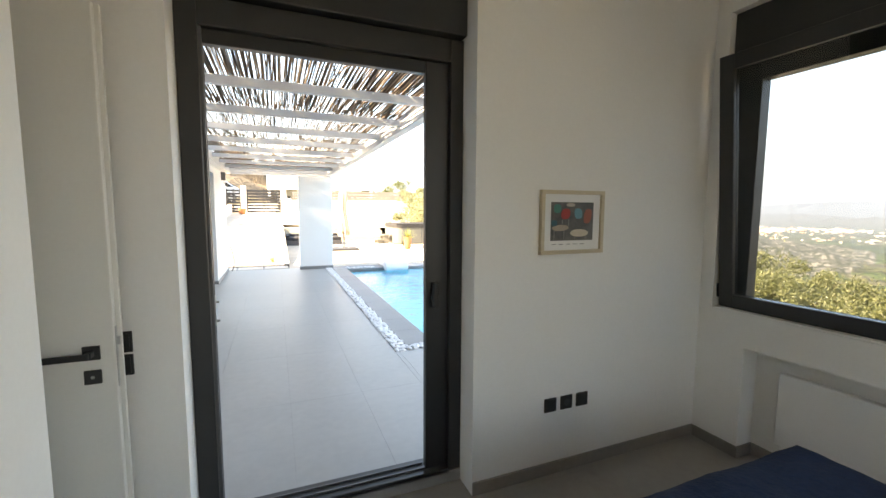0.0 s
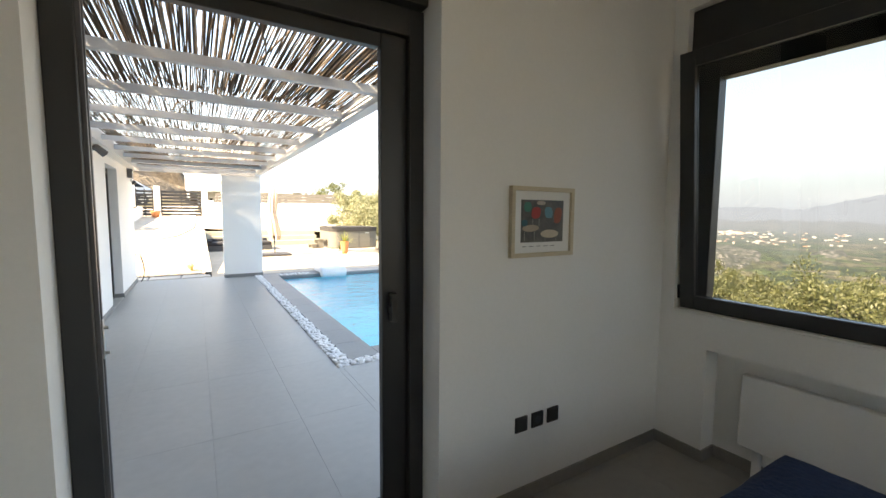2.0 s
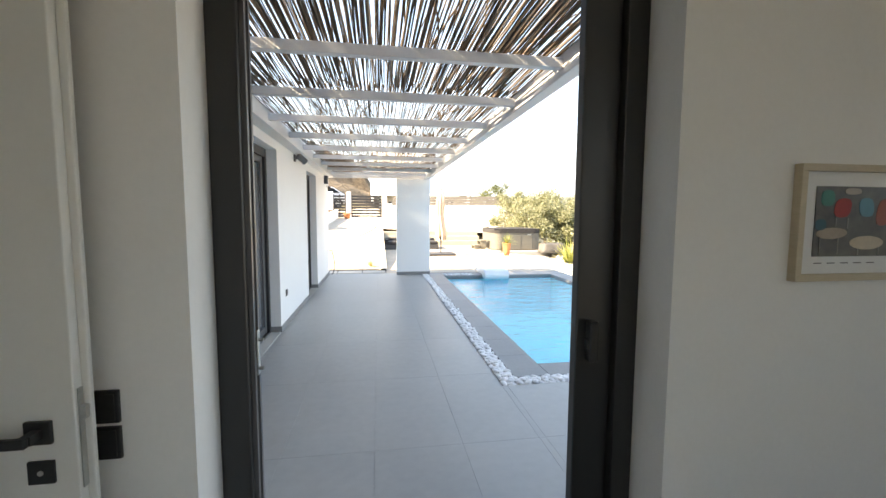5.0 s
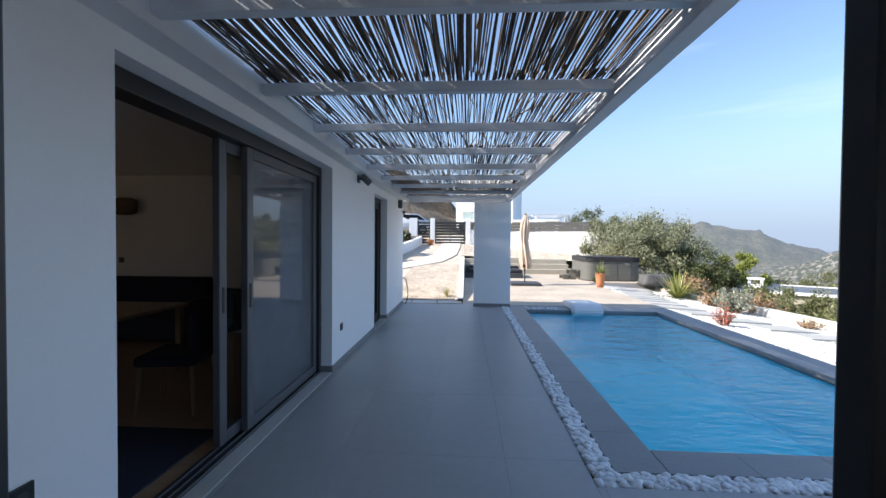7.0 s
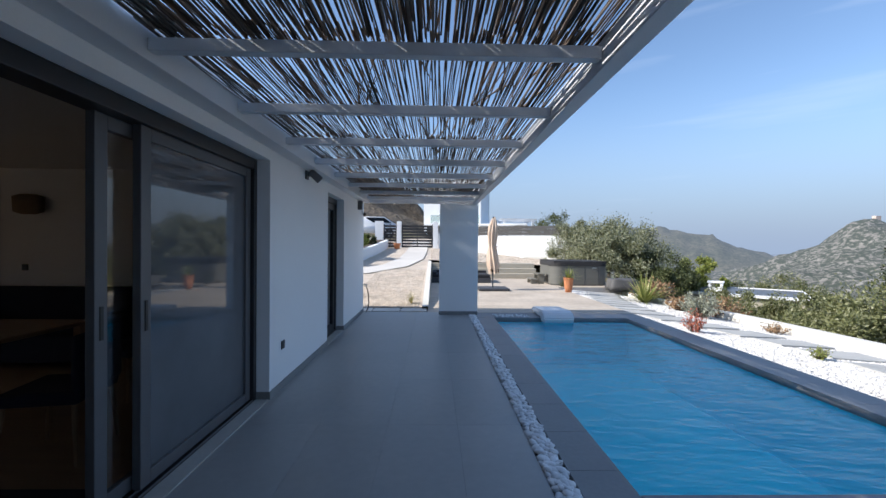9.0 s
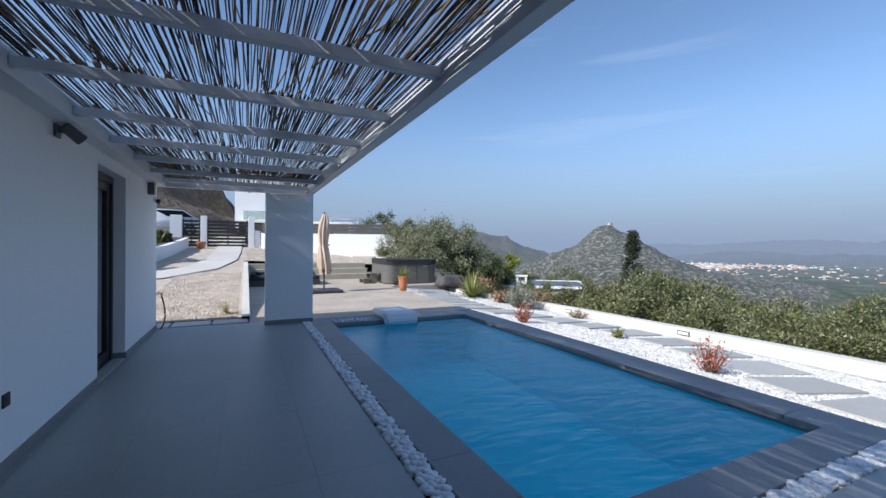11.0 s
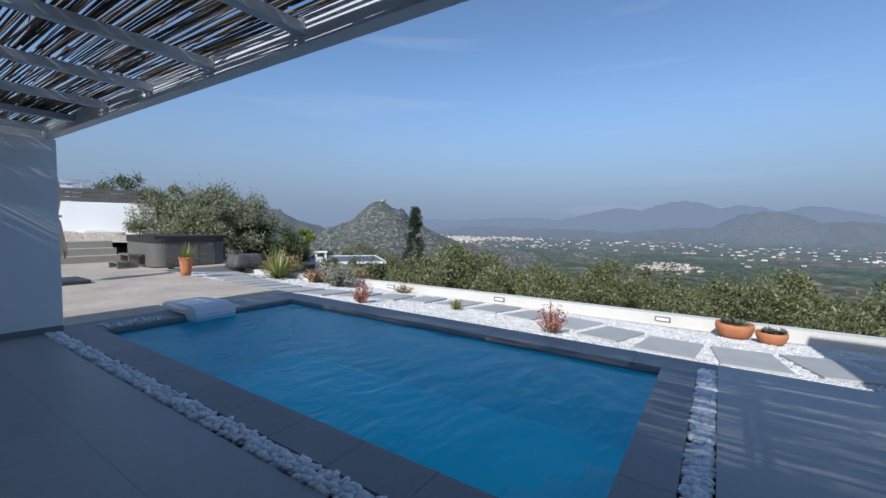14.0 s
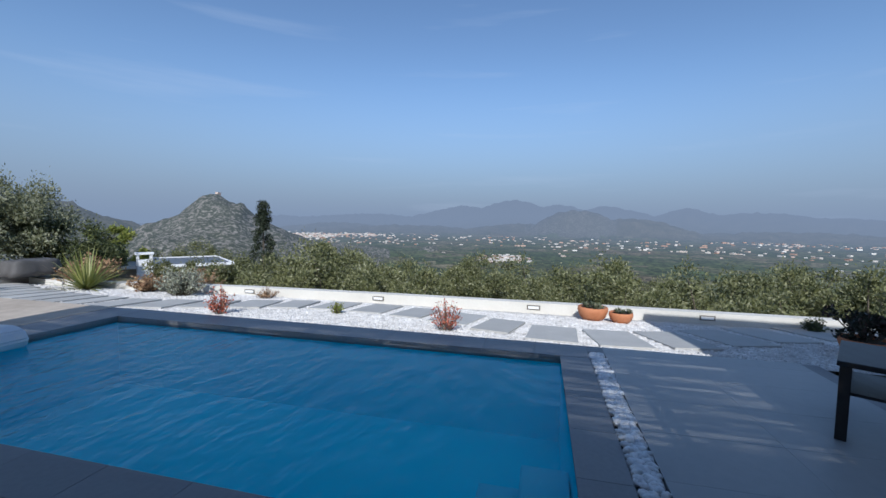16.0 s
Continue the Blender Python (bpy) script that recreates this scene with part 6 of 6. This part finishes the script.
# tall dark conifer on the slope
rng = np.random.default_rng(77)
cy_at = (38 * math.sin(radians(52.4)), 38 * math.cos(radians(52.4)) + 4.5)
cyp = thing("conifer", (cy_at[0], cy_at[1], -2.9), "tall dark narrow conifer on the slope", "tree")
part("trunk", tube(bmesh.new(), (0, 0, -3), (0, 0, 5.4), 0.14, 0.03), M_BARK, cyp)
cl = []
for k in range(60):
    z = 0.2 + 5.4 * rng.random()
    r = 1.15 * (1 - z / 6.2) ** 0.7
    a = rng.random() * 6.283
    cl.append((r * rng.random() ** 0.5 * math.cos(a), r * rng.random() ** 0.5 * math.sin(a), z, 0.30))
v, f = crown(rng, cl, 110, 0.2, 0.06, 0.6)
foliage("crown", v, f, M_CYPRESS, cyp)

# ---- pieces: path slabs, tiles, coping, pebbles, gravel ----
path = thing("slab_path", (5.8, 7.0, -0.15), "winding path of grey stone slabs in white gravel", "path", kind="structure")
WAY = [(8.1, -1.3), (7.9, -0.3), (7.55, 0.65), (7.05, 1.53), (6.47, 2.32), (5.96, 3.12), (5.72, 3.88), (5.74, 4.68), (6.08, 5.44), (6.5, 6.15), (6.80, 6.95), (6.97, 7.75), (6.97, 8.57), (6.79, 9.32), (6.46, 9.95), (6.07, 10.55), (5.72, 11.15), (5.48, 11.8)]
SLABS = [(x, y, -0.42 * math.degrees(math.atan2(q[0] - p[0], q[1] - p[1])) - 8) for p, (x, y), q in zip(WAY, WAY[1:], WAY[2:] + WAY[-1:])]
slab_me = mesh_of("slab", boxes((-0.57, 0.57, -0.315, 0.315, -0.03, 0.026), bevel=0.006), M_SLAB)
for x, y, a in SLABS:
    ob = new("slab", slab_me)
    ob.parent = path
    ob.matrix_basis = pose(x - 5.8, y - 7.0, strip_z(x) + 0.15 + 0.006, 0, 5.0, a + 10) @ Matrix.Diagonal((1.0, 0.94 + 0.08 * math.sin(x * 9), 1, 1))
far_me = mesh_of("slab", boxes((-0.55, 0.55, -0.19, 0.19, -0.03, 0.022), bevel=0.006), M_SLAB)
for k in range(9):
    y = 12.4 + 0.5 * k
    x = 5.42 + 0.014 * k * k
    ob = new("slab", far_me)
    ob.parent = path
    ob.matrix_basis = pose(x - 5.8, y - 7.0, strip_z(x) + 0.16, 0, 4.0, 8)


def tiled(parent, x0, x1, y0, y1, w, l, material, name="tile", top=0.0, off=(0, 0), gap=0.0012, thick=0.02):
    """Covers a rectangle with separate tiles, cut at its edges."""
    cache = {}
    i0, i1 = math.floor((x0 - off[0]) / w), math.ceil((x1 - off[0]) / w)
    for i in range(i0, i1):
        j0, j1 = math.floor((y0 - off[1]) / l), math.ceil((y1 - off[1]) / l)
        for j in range(j0, j1):
            a, b = max(x0, off[0] + i * w) + gap / 2, min(x1, off[0] + (i + 1) * w) - gap / 2
            c, d = max(y0, off[1] + j * l) + gap / 2, min(y1, off[1] + (j + 1) * l) - gap / 2
            if b - a < 0.02 or d - c < 0.02:
                continue
            size = (round(b - a, 3), round(d - c, 3))
            if size not in cache:
                cache[size] = mesh_of(name, boxes((-size[0] / 2, size[0] / 2, -size[1] / 2, size[1] / 2, -thick, 0), bevel=0.0008), material)
            ob = new(name, cache[size])
            ob.parent = parent
            ob.location = ((a + b) / 2, (c + d) / 2, top)


tiled(pave, -1.05, 1.21, 2.262, 11.2, 0.565, 1.13, M_TILE, off=(0.126, 3.33))
tiled(pave, 1.21, EDGE, 2.262, 4.17, 0.565, 1.13, M_TILE, off=(0.126, 3.33))
tiled(pave, 1.38, PX0 + 0.02, 4.34, PY1 - 0.02, 0.34, 0.565, M_COPING, "coping_stone", 0.0, (1.38, 4.34), 0.003, 0.03)
tiled(pave, PX0 + 0.023, PX1 - 0.02, 4.34, PY0 + 0.02, 0.565, 0.30, M_COPING, "coping_stone", 0.0, (PX0 + 0.023, 4.34), 0.003, 0.03)
tiled(pave, PX1 - 0.017, EDGE, 4.34, PY1 - 0.02, 0.437, 0.565, M_COPING, "coping_stone", 0.0, (PX1 - 0.017, 4.34), 0.003, 0.03)
tiled(pave, 4.643, EDGE, 4.173, 4.337, 0.565, 0.565, M_COPING, "coping_stone", 0.0, (4.4, 4.0), 0.003, 0.03)
tiled(pave, 1.38, EDGE, PY1 - 0.017, 10.95, 0.565, 0.367, M_COPING, "coping_stone", 0.0, (1.38, PY1 - 0.017), 0.003, 0.03)
tiled(floor_in, -2.2, 2.787, -2.6, 1.94, 0.565, 0.565, M_TILE_IN, top=-0.07, off=(0.1, 0.2))
tiled(floor_in, -0.31, 1.035, 1.94, 2.095, 0.565, 0.565, M_TILE_IN, top=-0.07, off=(0.1, 1.9))
tiled(floor_in, 2.787, 2.93, 0.35, 1.63, 0.565, 0.565, M_TILE_IN, top=-0.07, off=(0.1, 0.2))
patio = bpy.data.objects["patio"]
tiled(patio, 0.35, EDGE, 11.2, 20.4, 1.13, 0.565, M_DECK, off=(0.35, 11.2))
tiled(patio, EDGE, 7.6, 16.9, 20.4, 1.13, 0.565, M_DECK, off=(4.8, 11.2), top=-0.004)
kerbs = solid("edge_slabs", boxes((-1.6, 0.34, 11.21, 11.75, -0.2, -0.012)), M_GROUT, "row of pale slabs edging the terrace", "edging", "structure")
tiled(kerbs, -1.6, 0.34, 11.25, 11.72, 0.62, 0.47, M_CONCRETE, "edge_slab", 0.012, (-1.5, 11.25), 0.04, 0.05)

# white pebbles in the channel round the pool
rng = np.random.default_rng(3)
chan = solid("pebble_channel", boxes((1.213, 1.377, 4.345, 10.89, -0.088, -0.03), (1.213, 4.637, 4.173, 4.337, -0.088, -0.03)), M_TRENCH, "channel of smooth white pebbles round the pool", "pebbles", "structure")
peb = []
for k in range(8):
    bm = bmesh.new()
    bmesh.ops.create_uvsphere(bm, u_segments=7, v_segments=4, radius=0.5)
    for v in bm.verts:
        v.co *= 1 + 0.25 * noise.noise(v.co * 2 + Vector((k * 5, 0, 0)))
    peb.append(mesh_of("pebble", bm, M_PEBBLE_ONE, True))
places = []
for n, x0, x1, y0, y1 in ((1750, 1.235, 1.355, 4.36, 10.86), (950, 1.235, 4.61, 4.195, 4.315)):
    for k in range(n):
        places.append((x0 + (x1 - x0) * rng.random(), y0 + (y1 - y0) * rng.random(), -0.022 + 0.03 * rng.random() ** 1.5))
places.sort(key=lambda p: (p[1] > 5.4) + (p[0] > 3.6))
for x, y, z in places[:300]:
    ob = new("pebble", peb[int(rng.integers(8))])
    ob.parent = chan
    s = 0.042 + 0.026 * rng.random()
    ob.matrix_basis = pose(x, y, z, 14 * rng.standard_normal(), 14 * rng.standard_normal(), 360 * rng.random()) @ Matrix.Diagonal((s * 1.3, s * 0.95, s * 0.62, 1))
sv, sf, n0 = [], [], 0
for x, y, z in places[300:]:
    me = peb[int(rng.integers(8))]
    s = 0.042 + 0.026 * rng.random()
    m = pose(x, y, z, 14 * rng.standard_normal(), 14 * rng.standard_normal(), 360 * rng.random()) @ Matrix.Diagonal((s * 1.3, s * 0.95, s * 0.62, 1))
    sv.extend([tuple(m @ v.co) for v in me.vertices])
    sf.extend([[i + n0 for i in p.vertices] for p in me.polygons])
    n0 += len(me.vertices)
ob = new("pebbles", from_arrays("pebbles", sv, sf, M_PEBBLE, True))
ob.parent = chan
tagged(ob, "smooth white pebbles", kind="stuff")

# crushed white gravel of the strip
def scatter(name, n, x0, x1, y0, y1, size, height, material, label, seed, flat=0.7):
    rng = np.random.default_rng(seed)
    p = np.stack([x0 + (x1 - x0) * rng.random(n), y0 + (y1 - y0) * rng.random(n)], 1)
    if name == "white_gravel":
        keep = np.ones(n, bool)
        for sx, sy, a in SLABS + [(5.42 + 0.014 * k * k, 12.4 + 0.5 * k, -2) for k in range(9)]:
            c, s = math.cos(radians(a + 10)), math.sin(radians(a + 10))
            u, w = (p[:, 0] - sx) * c + (p[:, 1] - sy) * s, -(p[:, 0] - sx) * s + (p[:, 1] - sy) * c
            keep &= ~((abs(u) < (0.56 if sy < 12.2 else 0.54)) & (abs(w) < (0.30 if sy < 12.2 else 0.18)))
        p = p[keep]
        n = len(p)
    z = np.array([height(a, b) for a, b in p]) + size * 0.12
    v, f = stones(rng, np.concatenate([p, z[:, None]], 1), size, flat)
    return tagged(new(name, from_arrays(name, v, f, material)), label, "gravel", kind="stuff")


scatter("white_gravel", 42000, EDGE + 0.03, 7.72, -0.6, 11.5, 0.030, lambda x, y: strip_z(x), M_GRAVEL_W, "crushed white marble gravel", 1)
scatter("white_gravel", 7000, EDGE + 0.03, 7.3, 11.5, 16.5, 0.032, lambda x, y: strip_z(x), M_GRAVEL_W, "crushed white marble gravel", 2)
scatter("beige_gravel", 14000, -1.6, 0.14, 11.75, 18.0, 0.03, yard_z, M_GRAVEL_B, "coarse beige gravel of the yard", 3)
scatter("beige_gravel", 7000, 0.3, 6.0, 21.5, 27.5, 0.042, yard_z, M_GRAVEL_B, "coarse beige gravel of the upper yard", 4)
# stray stones on the coping by the jet unit
scatter("stray_pebbles", 60, 1.75, 2.45, 10.62, 10.9, 0.035, lambda x, y: 0.004, M_PEBBLE, "stray white pebbles on the pool edge", 5)
